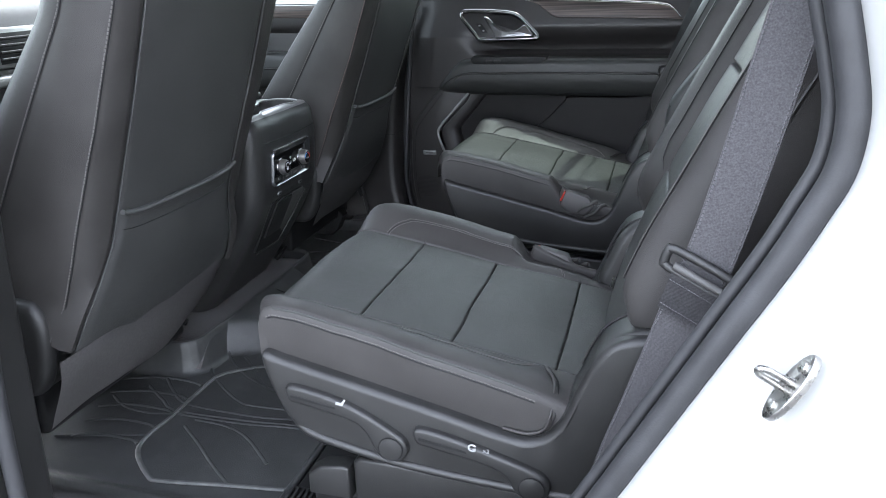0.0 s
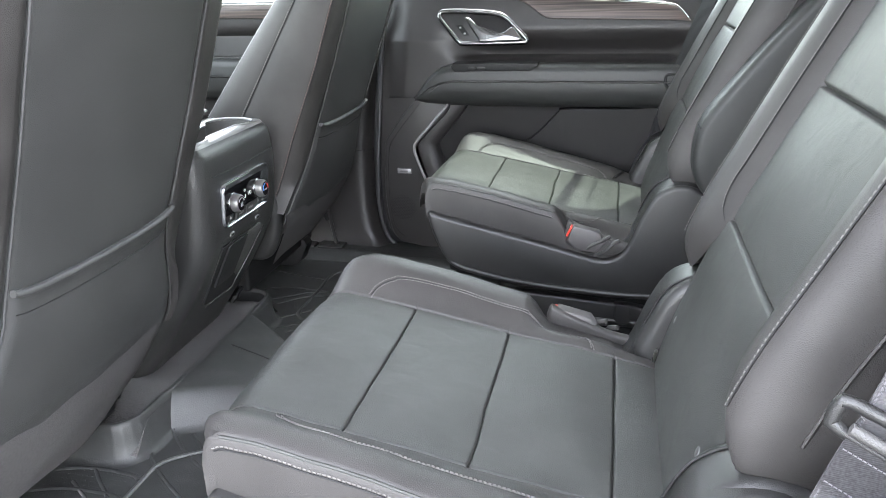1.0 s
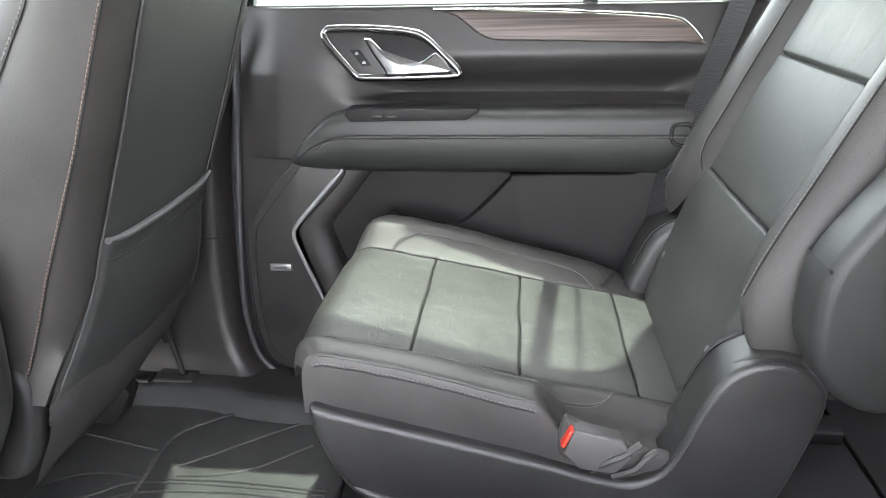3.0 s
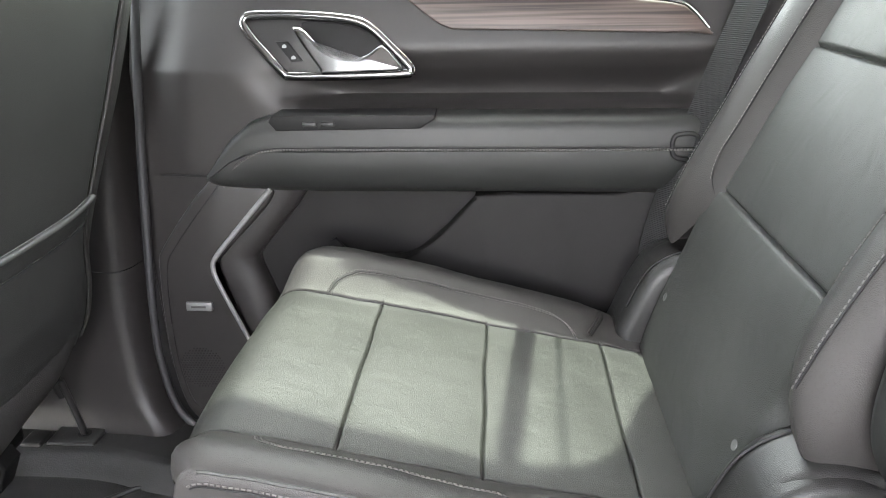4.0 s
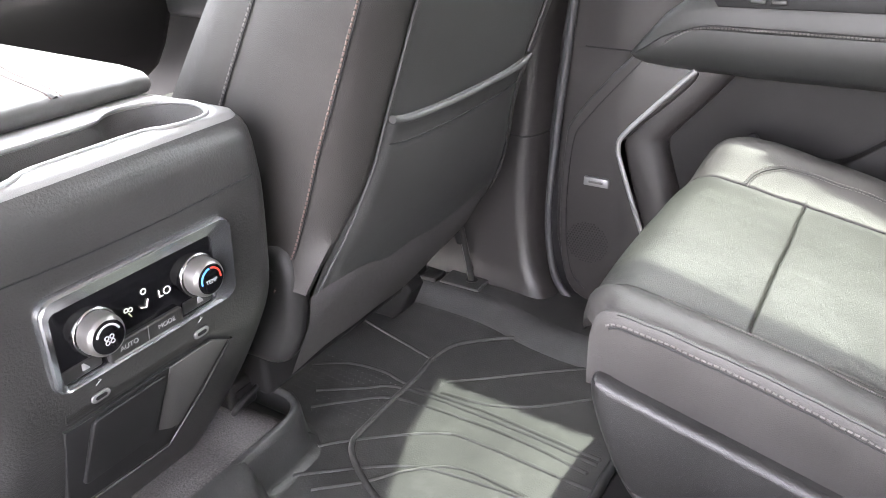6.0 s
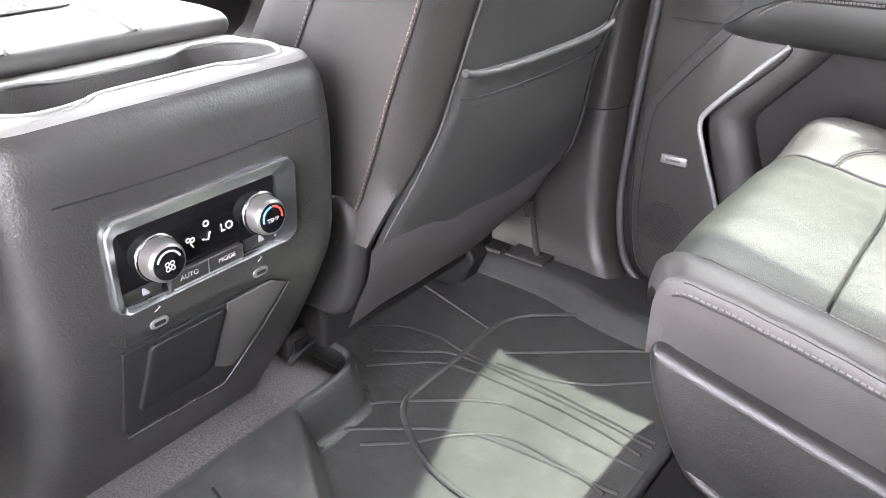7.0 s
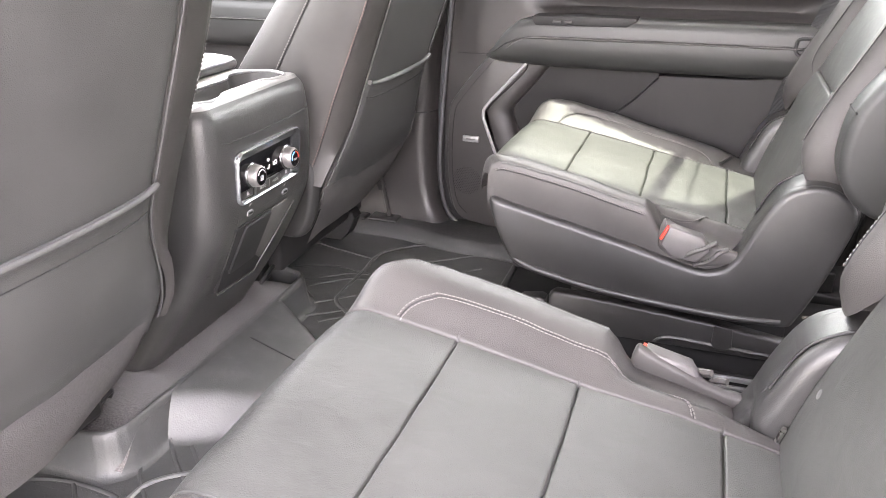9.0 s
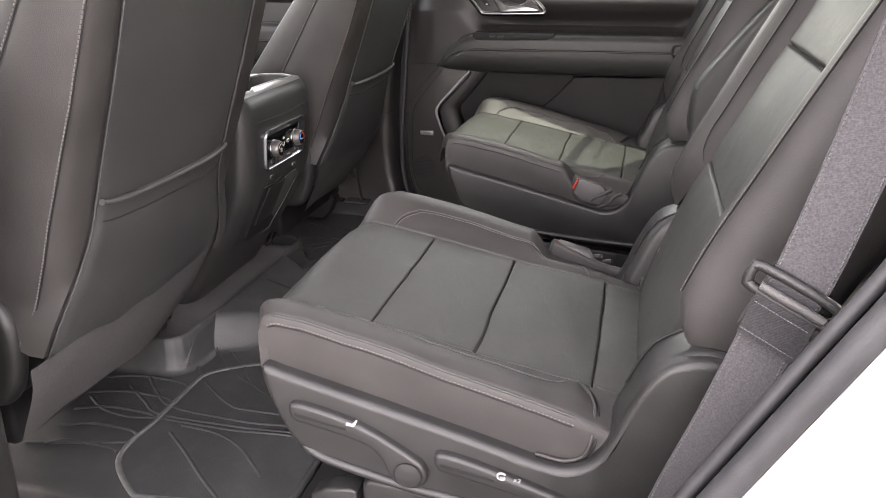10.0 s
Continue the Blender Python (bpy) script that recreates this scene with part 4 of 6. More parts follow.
    # lower frame and slides
    for sg in (-1, 1):
        fr = [(-0.365, 0.066), (-0.365, 0.128), (-0.355, 0.137), (-0.30, 0.136), (-0.066, 0.119), (0.035, 0.104), (0.052, 0.085), (0.050, 0.066)]
        lf = part("slide_cover", plate(fr, yc + s * sg * 0.20, yc + s * sg * 0.226, 0.006), PLASTIC, chair, "black plastic slide cover")
        part("moulded_rib", tube(curve([W(-0.175, sg * 0.2265, 0.070), W(-0.150, sg * 0.2265, 0.083), W(-0.06, sg * 0.2265, 0.080), W(0.03, sg * 0.2265, 0.077)], 4), 0.004, 6), PLASTIC, lf)
        part("frame_cap", plate([(-0.437, 0.066), (-0.437, 0.100), (-0.415, 0.116), (-0.380, 0.122), (-0.371, 0.118), (-0.371, 0.066)], yc + s * sg * 0.198, yc + s * sg * 0.230, 0.005), PLASTIC, chair)
        part("strap_tab", plate([(-0.082, 0.122), (-0.052, 0.12), (-0.050, 0.085), (-0.060, 0.076), (-0.075, 0.076), (-0.083, 0.086)], yc + s * sg * 0.226, yc + s * sg * 0.233, 0.002), PLASTIC, chair)
        part("riser", box(-0.33, 0.03, yc + s * sg * 0.185 - 0.02, yc + s * sg * 0.185 + 0.02, 0.03, 0.17, 0.004), DARK, chair)
    # backrest
    C = curve([(-0.034, 0.245), (-0.020, 0.30), (0.003, 0.37), (0.040, 0.474), (0.080, 0.560), (0.124, 0.652), (0.190, 0.785), (0.235, 0.875), (0.262, 0.925)], 8)
    run = [0.0]
    for a, b in zip(C, C[1:]):
        run.append(run[-1] + (b - a).length)

    def back(h, y, off):
        h = min(max(h, 0.0), run[-1])
        i = min(next((k for k in range(1, len(run)) if run[k] >= h), len(run) - 1), len(run) - 1)
        k = (h - run[i - 1]) / max(1e-9, run[i] - run[i - 1])
        p = C[i - 1].lerp(C[i], k)
        d = (C[min(i + 1, len(C) - 1)] - C[max(i - 2, 0)]).normalized()
        return W(p[0] - d[1] * off, y, p[1] + d[0] * off)

    def at_z(z):
        return next(run[i] for i in range(len(C)) if C[i][1] >= z)
    h1, h2, hb = at_z(0.476), at_z(0.652), at_z(0.438)
    top_h = run[-1]

    def pad(h, y, half):
        a = abs(y)
        o = 0.0
        for q in (h1, h2):
            o -= 0.006 * math.exp(-((h - q) / 0.0022) ** 2)
        lim = (-0.03, h1, h2, top_h + 0.05)
        for p, q in zip(lim, lim[1:]):
            if p <= h < q:
                o += 0.008 * math.sin(math.pi * (h - p) / (q - p)) ** 0.7 * max(0.0, math.cos(min(1, a / half) * math.pi / 2)) ** 0.6
        return o + 0.0014 * noise.noise((h * 12, y * 12, 5.0))
    ysl = lines(-0.205, 0.205, 0.011)
    low = [[back(h, y, pad(h, y, 0.20) - 0.10 * smooth01((abs(y) - 0.17) / 0.035) ** 2) for y in ysl] for h in lines(0.0, h1, 0.010, (h1,))]
    lower = part("backrest_panel", sheet(low), LEATHER, chair)
    ysu = lines(-0.150, 0.150, 0.011, (-0.150, 0.150))
    for a, b in ((h1, h2), (h2, top_h)):
        rowsb = [[back(h, y, pad(h, y, 0.15) - 0.002 * math.exp(-((abs(y) - 0.15) / 0.003) ** 2)) for y in ysu] for h in lines(a, b, 0.011, (a, b))]
        part("backrest_panel", sheet(rowsb), LEATHER, chair)
    prof = [(0.150, -0.008), (0.152, -0.003), (0.157, 0.003), (0.165, 0.010), (0.178, 0.019), (0.195, 0.027), (0.212, 0.030), (0.226, 0.027), (0.236, 0.018), (0.242, 0.004), (0.245, -0.015), (0.246, -0.045), (0.242, -0.085), (0.235, -0.10)]
    def slant(h, y):
        return 0.062 * smooth01((y - 0.155) / 0.085) * (1 - smooth01((h - hb) / 0.26))
    for sg in (-1, 1):
        rowsb = []
        hs = [hb + d for d in (0, 0.003, 0.008, 0.016, 0.028, 0.042)] + list(np.arange(hb + 0.06, top_h - 0.03, 0.02)) + [top_h - 0.02, top_h - 0.008, top_h]
        for h in hs:
            e = math.sqrt(max(0.0, 1 - (1 - min(1, (h - hb) / 0.045)) ** 2)) * (1 - 0.5 * smooth01((h - top_h + 0.02) / 0.02))
            rowsb.append([back(h - slant(h, y), sg * (0.150 + (y - 0.150) * (0.88 + 0.12 * e)), (o if o < 0 else o * e) * (0.35 + 0.65 * e)) for y, o in prof])
        bol = part("backrest_bolster", sheet(rowsb), LEATHER_SIDE, chair)
        pth = [back(h - slant(h, 0.222), sg * 0.222, 0.0288) for h in np.arange(hb + 0.038, top_h - 0.02, 0.01)]
        sewn(pth, (-0.8, 0, 0.5), 0.0068, 0.0044, 0.0008, WHITE_THREAD, bol)
        pth = curve([back(hb + 0.03 - slant(hb + 0.03, 0.16), sg * 0.160, 0.003)] + [back(hb + 0.05 - slant(hb + 0.05, 0.17), sg * 0.170, 0.0125)] + [back(h - slant(h, 0.1745), sg * 0.1745, 0.0175) for h in np.arange(hb + 0.08, top_h - 0.02, 0.03)], 4)
        sewn(pth, (-0.8, 0, 0.5), 0.0066, 0.0044, 0.0008, WHITE_THREAD, bol)
        pth = [back(h - slant(h, 0.246), sg * 0.246, -0.030) for h in np.arange(hb + 0.045, top_h - 0.02, 0.01)]
        part("piping", tube(pth, 0.002, 6), LEATHER_SIDE, bol)
        # hinge side of the lower back and its stitched edge
        pth = [back(h, sg * 0.196, pad(h, 0.196, 0.2) - 0.10 * smooth01((0.196 - 0.17) / 0.035) ** 2 + 0.001) for h in np.arange(0.02, hb + 0.02, 0.006)]
        part("stitching", stitches(pth, (-0.7, sg * s * 0.7, 0.3), 0.0085, 0.005, 0.0013), WHITE_THREAD, lower)
        b0 = back(0.10 if sg < 0 else 0.105, sg * 0.150, pad(0.1, 0.15, 0.2) - 0.001)
        part("anchor_button", disc(b0, (-0.9, 0, 0.35), 0.0055, 0.0018, 20, 0.0008), SILVER, lower, "small silver anchor button")
        # hinge cover rising out of the shell
        hc = [(-0.058, 0.262), (-0.043, 0.318), (-0.022, 0.362), (0.008, 0.386), (0.044, 0.391), (0.080, 0.374), (0.092, 0.33), (0.05, 0.24), (0.0, 0.22)]
        hinge = part("hinge_cover", plate([(p[0], p[1]) for p in curve(hc, 4, True)], yc + s * sg * 0.178, yc + s * sg * 0.256, 0.016, 5), PLASTIC, chair, "smooth black plastic hinge cover")
        slot = curve([W(-0.0475, sg * 0.196, 0.312), W(-0.024, sg * 0.196, 0.3625), W(0.008, sg * 0.196, 0.3865), W(0.040, sg * 0.196, 0.3915)], 6)
        part("moulded_slot", tube(slot, 0.0016, 6), DARK, hinge)
    rear = []
    for h in np.linspace(0.01, top_h, 30):
        e = 0.238 - 0.03 * smooth01((h - top_h + 0.06) / 0.06) - (0.035 if h < hb else 0)
        rear.append([back(h, y, o) for y, o in ((-e, -0.03), (-e, -0.09), (-e + 0.015, -0.112), (-e * 0.5, -0.118), (0, -0.12), (e * 0.5, -0.118), (e - 0.015, -0.112), (e, -0.09), (e, -0.03))])
    part("backrest_shell", sheet(rear), PLASTIC, chair)
    cap = [[back(top_h, y, o).lerp(back(top_h, y, o) + (back(top_h, y, o) - back(top_h - 0.02, y, o)), k) for y in np.linspace(-0.215, 0.215, 12)] for o, k in ((0.006, 0.0), (-0.01, 0.6), (-0.05, 0.9), (-0.09, 0.6), (-0.11, 0.0))]
    part("backrest_top", sheet(cap), LEATHER, chair)
    # armrest folded up beside the back
    am = [(0.100, 0.362), (0.062, 0.385), (0.040, 0.425), (0.038, 0.475), (0.050, 0.523), (0.100, 0.596), (0.148, 0.659), (0.198, 0.718), (0.232, 0.748), (0.262, 0.742), (0.268, 0.705), (0.224, 0.556), (0.190, 0.452), (0.165, 0.395), (0.138, 0.367)]
    amp = [(p[0], p[1]) for p in curve(am, 4, True)]
    arm = part("armrest", plate(amp, yc - s * 0.250, yc - s * 0.318, 0.014, 4), ARM_VINYL, chair, "padded black leather armrest folded up")
    for yo in (0.262, 0.306):
        pth = [W(x, -yo, z) for x, z in inset(amp, 0.0025 if yo < 0.3 else 0.004)]
        sewn(pth, (-0.8, 0, 0.5), 0.0068, 0.0044, 0.0011, WHITE_THREAD, arm)
    part("cross_seam", tube([W(0.0455, -yv, 0.508 + 0.001) for yv in (0.254, 0.27, 0.29, 0.312)], 0.0018, 6), DARK, arm)
    # buckle in its sleeve
    sleeve = [(-0.188, 0.262), (-0.184, 0.305), (-0.165, 0.300), (-0.10, 0.272), (-0.06, 0.262), (-0.07, 0.245), (-0.12, 0.236), (-0.165, 0.246)]
    sl = part("buckle_sleeve", plate([(p[0], p[1]) for p in curve(sleeve, 3, True)], yc - s * 0.240, yc - s * 0.256, 0.006), LEATHER_SIDE, chair)
    bk = part("belt_buckle", plate([(-0.184, 0.270), (-0.172, 0.302), (-0.122, 0.290), (-0.108, 0.268), (-0.126, 0.246), (-0.165, 0.250)], yc - s * 0.245, yc - s * 0.268, 0.004), BUCKLE, sl, "dark grey belt buckle with red release button")
    part("release_button", plate([(-0.1865, 0.279), (-0.1765, 0.3005), (-0.1730, 0.299), (-0.1825, 0.2775)], yc - s * 0.243, yc - s * 0.268, 0.002), RED, bk, "red release button")
    part("sleeve_fold", tube(curve([W(-0.152, -0.260, 0.244), W(-0.135, -0.268, 0.262), W(-0.118, -0.268, 0.272), W(-0.10, -0.258, 0.280)], 5), 0.004, 6), LEATHER_SIDE, sl)
    part("sleeve_fold", tube(curve([W(-0.128, -0.260, 0.238), W(-0.105, -0.266, 0.252), W(-0.095, -0.266, 0.266), W(-0.082, -0.258, 0.272)], 5), 0.004, 6), LEATHER_SIDE, sl)
    part("crease_hook", tube(curve([W(-0.058, -0.165, 0.262), W(-0.048, -0.170, 0.252), W(-0.036, -0.172, 0.262), W(-0.030, -0.17, 0.285)], 4), 0.003, 6), STEEL, chair)
    # headrest
    hb2 = box(0.262, 0.352, yc - 0.135, yc + 0.135, 0.955, 1.105, 0.035, 4)
    part("headrest", hb2, LEATHER, chair)
    for dy in (-0.07, 0.07):
        part("headrest_post", tube([(0.285, yc + dy, 0.90), (0.305, yc + dy, 0.98)], 0.006, 8), STEEL, chair)
    return chair


captains_chair(0.452, 1, "black leather captain's chair with stitched bolsters, seat empty")
captains_chair(-0.452, -1, "black leather captain's chair with two release levers beside doorway")


# ---- seat belts of the second row ----
def belt(points, width, across, label, at, web=WEB):
    b = thing("seat_belt", at, label, "seat belt")
    bm = bmesh.new()
    rows = []
    pts = curve(points, 8)
    for i, p in enumerate(pts):
        w = Vector(across[0]).lerp(Vector(across[1]), i / (len(pts) - 1)).normalized() * width / 2
        d = (pts[min(i + 1, len(pts) - 1)] - pts[max(i - 1, 0)]).normalized()
        nn = d.cross(w).normalized() * 0.0008
        rows.append([p - w - nn, p - w * 0.98 + nn * 0.4, p + w * 0.98 + nn * 0.4, p + w - nn, p + w * 0.98 - nn * 2, p - w * 0.98 - nn * 2])
    sheet(rows, bm, close_v=True)
    web_part = part("webbing", bm, web, b, "dark grey woven webbing")
    if web is WEB:
        for k in (0, 3):
            part("edge_weave", stitches([(r[k] * 0.94 + r[3 - k] * 0.06) + (r[1] - r[5]).normalized() * 0.0012 for r in rows], rows[0][1] - rows[0][5], 0.0052, 0.0034, 0.0008), BELT_EDGE, web_part)
    return b


nb = belt([(0.158, -0.790, 0.86), (0.128, -0.798, 0.73), (0.104, -0.800, 0.615), (0.084, -0.800, 0.530), (0.066, -0.800, 0.475), (0.036, -0.798, 0.37), (0.005, -0.79, 0.265), (-0.03, -0.775, 0.12), (-0.05, -0.77, 0.04)], 0.047, ((0.9, -0.25, -0.35), (0.9, -0.25, -0.4)), "dark grey seat belt hanging beside the near chair", (0.05, -0.77, 0.04))
lt = [Vector((0.074, -0.805, 0.507)), Vector((0.9, -0.25, -0.4)).normalized()]
along = Vector((0.30, 0.0, 1.0)).normalized()
rect = [lt[0] + lt[1] * a + along * b for a, b in ((-0.036, 0.003), (-0.036, -0.004), (-0.030, -0.010), (0.030, -0.010), (0.038, -0.004), (0.038, 0.004), (0.030, 0.010), (-0.030, 0.010))]
part("latch_loop", tube(curve(rect, 3, True), 0.0048, 8, closed=True, up=(0, 1, 0)), PLASTIC, nb, "black plastic belt guide loop")
part("latch_bar", tube([lt[0] + lt[1] * a + Vector((0, -0.006, -0.004)) for a in (-0.028, 0, 0.028)], 0.0042, 8), GREY, nb, "worn grey crossbar")
fold = [lt[0] + lt[1] * a + along * b + Vector((0, -0.0045, 0)) for b in (-0.008, -0.05) for a in (-0.026, 0.026)]
bmf = bmesh.new()
sheet([[fold[0], fold[1]], [fold[2], fold[3]]], bmf)
bmesh.ops.solidify(bmf, geom=list(bmf.faces), thickness=0.003)
part("sewn_fold", bmf, WEB, nb)
for b in (-0.018, -0.044):
    part("stitching", stitches([lt[0] + lt[1] * a + along * b + Vector((0, -0.0065, 0)) for a in (-0.024, 0.024)], (0, -1, 0), 0.004, 0.003, 0.0006), BELT_EDGE, nb)
fb = belt([(0.15, 0.772, 0.90), (0.118, 0.765, 0.74), (0.070, 0.755, 0.60), (0.028, 0.745, 0.47), (0.0, 0.735, 0.37), (-0.015, 0.725, 0.25)], 0.048, ((0.5, -0.8, -0.25), (0.5, -0.8, -0.25)), "black seat belt hanging behind the far chair", (0.05, 0.75, 0.2), WEB_DARK)
part("latch_loop", tube(curve([(0.026, 0.740, 0.522), (0.016, 0.742, 0.516), (0.016, 0.742, 0.496), (0.026, 0.740, 0.488), (0.045, 0.735, 0.49), (0.045, 0.735, 0.52)], 3, True), 0.0035, 8, closed=True, up=(0, 1, 0)), DARK, fb, "black plastic belt guide loop")


# ---- front seats, seen from behind ----
XB = [(0.10, -0.90), (0.22, -0.835), (0.27, -0.808), (0.34, -0.780), (0.45, -0.745), (0.60, -0.690), (0.75, -0.638), (0.90, -0.590), (1.0, -0.565)]
XF = [(0.24, -1.12), (0.40, -1.03), (0.493, -0.965), (0.748, -0.772), (0.9, -0.70), (1.0, -0.68)]


def front_seat(yc, inboard, label):
    seat = thing("front_seat", (-0.95, yc, 0.0), label, "car seat", "front seats")

    def seam_y(z):
        return 0.163 + 0.055 * smooth01((0.44 - z) / 0.19)

    def xback(y, z):
        x = lerp_table(XB, z)
        x += 0.004 * math.cos(min(1, abs(y) / 0.17) * math.pi / 2)
        return x + 0.0012 * noise.noise((y * 9, z * 9, yc))
    RIMZ = 0.462 if yc < 0 else 0.467
    KNOT = 0.258 if yc < 0 else 0.286
    extra = {1: 0.016 if inboard > 0 else 0.0, -1: 0.016 if inboard < 0 else 0.0}

    def rim(y):
        return RIMZ + 0.010 * (abs(y) / 0.165) ** 8 - 0.002 * (1 - (y / 0.165) ** 2)
    ts = [k / 14 for k in range(-14, 15)]
    ts = sorted(ts + [-0.985, -0.965, 0.985, 0.965])
    # upper back panel
    rows = []
    for z in list(np.linspace(0.44, 0.96, 34)):
        rows.append([Vector((xback(t * seam_y(z), z) - 0.006 * smooth01((abs(t) - 0.95) / 0.05), yc + t * seam_y(z), z)) for t in ts])
    part("back_panel", sheet(rows), BACK_VINYL, seat)
    # map pocket: a proud panel with a rolled lip
    rows = []
    for k in [0, 0.004, 0.009, 0.015, 0.022, 0.03, 0.0335, 0.036, 0.0385, 0.042] + list(np.linspace(0.05, 0.232, 20)):
        row = []
        for t in ts:
            w = seam_y(RIMZ - k)
            y = t * w
            z = rim(y) - k * (1 + (rim(y) - RIMZ) / 0.23)
            lip = 0.007 * math.sqrt(max(0.0, 1 - ((k - 0.007) / 0.007) ** 2)) if k < 0.007 else 0.007 - 0.004 * smooth01((k - 0.007) / 0.012)
            lip -= 0.0008 * math.exp(-((k - 0.036) / 0.002) ** 2)
            sag = 0.004 * (1 - t * t) * (1 - smooth01(k / 0.2))
            e = 1 - smooth01((abs(t) - 0.93) / 0.07)
            row.append(Vector((xback(y, z) - 0.006 * (1 - e) + (lip + sag) * e, yc + y, z)))
        rows.append(row)
    for sg in (-1, 1):
        welt = [Vector((xback(seam_y(z), z) + 0.0005, yc + sg * seam_y(z), z)) for z in np.linspace(0.245, 0.95, 40)]
        part("welt", tube(welt, 0.0017, 8), BACK_VINYL, seat)
    pocket = part("map_pocket", sheet(rows), BACK_VINYL, seat, "black vinyl map pocket with rolled lip")
    lip_line = [Vector((xback(y, rim(y)) + 0.0045 + 0.004 * (1 - (y / 0.165) ** 2), yc + y, rim(y) - 0.004)) for y in np.linspace(-0.160, 0.160, 40)]
    part("rolled_lip", tube(lip_line, 0.0045, 10), BACK_VINYL, pocket)
    hem = [Vector((xback(y, rim(y) - 0.032) + 0.0034 + 0.0038 * (1 - (y / 0.165) ** 2), yc + y, rim(y) - 0.032)) for y in np.linspace(-0.150, 0.150, 40)]
    part("seam", tube(hem, 0.0009, 5), DARK, pocket)
    # wrapped sides and front bolsters
    for sg in (-1, 1):
        rows, stitch_a, stitch_b, stitch_c = [], [], [], []
        foot_z = 0.235 if sg > 0 else KNOT
        for z in np.linspace(foot_z, 0.96, 42):
            xb, xf, s0 = xback(0.163, z), lerp_table(XF, z), seam_y(z)
            roll = lerp_table([(0.2, 0.045), (0.4, 0.026), (0.6, 0.014), (0.9, 0.010)], z)
            narrow = 0.018 * smooth01((z - 0.55) / 0.45)
            P = [(s0, xb - 0.006), (s0 + 0.004, xb - 0.001), (s0 + 0.012, xb - 0.001), (max(0.205 - narrow, s0 + 0.016), xb - roll * 0.45), (max(0.219 - narrow, s0 + 0.02), xb - roll), (max(0.2215 - narrow, s0 + 0.021), xb - roll - 0.005), (max(0.224 - narrow, s0 + 0.022), xb - roll - 0.012)]
            mid = xf + (xb - xf) * 0.40
            P += [(0.232 - narrow, xb - roll - (xb - roll - mid) * 0.35), (0.236 - narrow, xb - roll - (xb - roll - mid) * 0.7), (0.2345 - narrow, mid + 0.003), (0.2335 - narrow, mid), (0.2345 - narrow, mid - 0.003), (0.232 - narrow, mid - (mid - xf) * 0.5), (0.222 - narrow, xf + 0.008), (0.21 - narrow, xf), (0.195 - narrow, xf + 0.004), (0.15, xf + 0.03), (0.08, xf + 0.036), (0.0, xf + 0.036)]
            P = [(y + extra[sg] * smooth01((y - 0.17) / 0.04), x) for y, x in P]
            rise = 0.055 * (1 - smooth01((z - foot_z) / 0.2)) if sg < 0 else 0.0
            rows.append([Vector((x, yc + sg * y, z + rise * smooth01((xb - x) / 0.11))) for y, x in P])
            stitch_a.append(Vector((P[5][1] + 0.004, yc + sg * (P[5][0] - 0.0005), z)))
            stitch_b.append(Vector((P[10][1] - 0.005, yc + sg * (P[10][0] + 0.001), z)))
            stitch_c.append(Vector((P[13][1] - 0.003, yc + sg * (P[13][0] - 0.0052), z)))
        side = part("side_cover", sheet(rows), LEATHER_SIDE, seat)
        sewn(stitch_a, (0.5, sg, 0), 0.0070, 0.0050, 0.0009, THREAD if yc < 0 else THREAD_DARK, side)
        sewn(stitch_b, (0, sg, 0), 0.0070, 0.0046, 0.0009, THREAD, side)
        sewn(stitch_c, (-0.4, sg, 0), 0.0070, 0.0046, 0.0009, THREAD, side)
        hem = [p + Vector((0, 0, 0.011)) for p in rows[0][4:13]]
        part("stitching", stitches([p + Vector((0, sg * 0.0006, 0)) for p in hem], (0, sg, 0), 0.0068, 0.0046, 0.0008), THREAD, side)
        cover = [(-1.28, 0.14), (-1.15, 0.26), (-1.02, 0.31), (-0.93, 0.335), (-0.83, 0.343), (-0.800, 0.315), (-0.799, 0.262), (-0.809, 0.220), (-0.828, 0.187), (-0.852, 0.174), (-0.885, 0.173), (-0.95, 0.165), (-1.0, 0.16), (-1.25, 0.12)]
        if sg < 0:
            part("recliner_cover", plate([(p[0] - (0.045 if yc < 0 else 0.014), p[1]) for p in curve(cover, 4, True)], yc + sg * 0.213, yc + sg * 0.249, 0.017, 6), PLASTIC, seat, "black plastic recliner cover")
    # hanging fabric flap
    rows = []
    for k in np.linspace(0, 1, 12):
        row = []
        for y in np.linspace(-0.255 if yc < 0 else -0.236, 0.218, 30):
            f = (y + 0.238) / 0.456
            z0 = KNOT - 0.004 + (0.259 - KNOT + 0.004) * smooth01(f)
            z1 = (0.133 if yc < 0 else 0.163) + (0.039 if yc < 0 else 0.009) * smooth01((f - 0.55) / 0.45) + 0.004 * math.sin(f * 9)
            z1 = max(z1, z0 - 0.001 - (z0 - z1) * math.sqrt(max(0.0, 1 - max(0.0, (f - 0.86) / 0.14) ** 2)))
            z = z0 + (z1 - z0) * k
            x = lerp_table(XB, z0) + 0.003 - 0.045 * k + 0.006 * math.sin(k * math.pi) + 0.004 * noise.noise((y * 12, k * 2, 1))
            row.append(Vector((x, yc + y, z)))
        rows.append(row)
    bm = sheet(rows)
    bmesh.ops.solidify(bm, geom=list(bm.faces), thickness=0.006)
    part("fabric_flap", bm, FABRIC, seat, "grey felt flap under the seat back")
    part("seat_cushion", box(-1.42, -0.88, yc - 0.235, yc + 0.235, 0.16, 0.36, 0.05, 4), LEATHER, seat)
    part("seat_base", box(-1.35, -0.93, yc - 0.20, yc + 0.20, 0.07, 0.17, 0.01), DARK, seat)
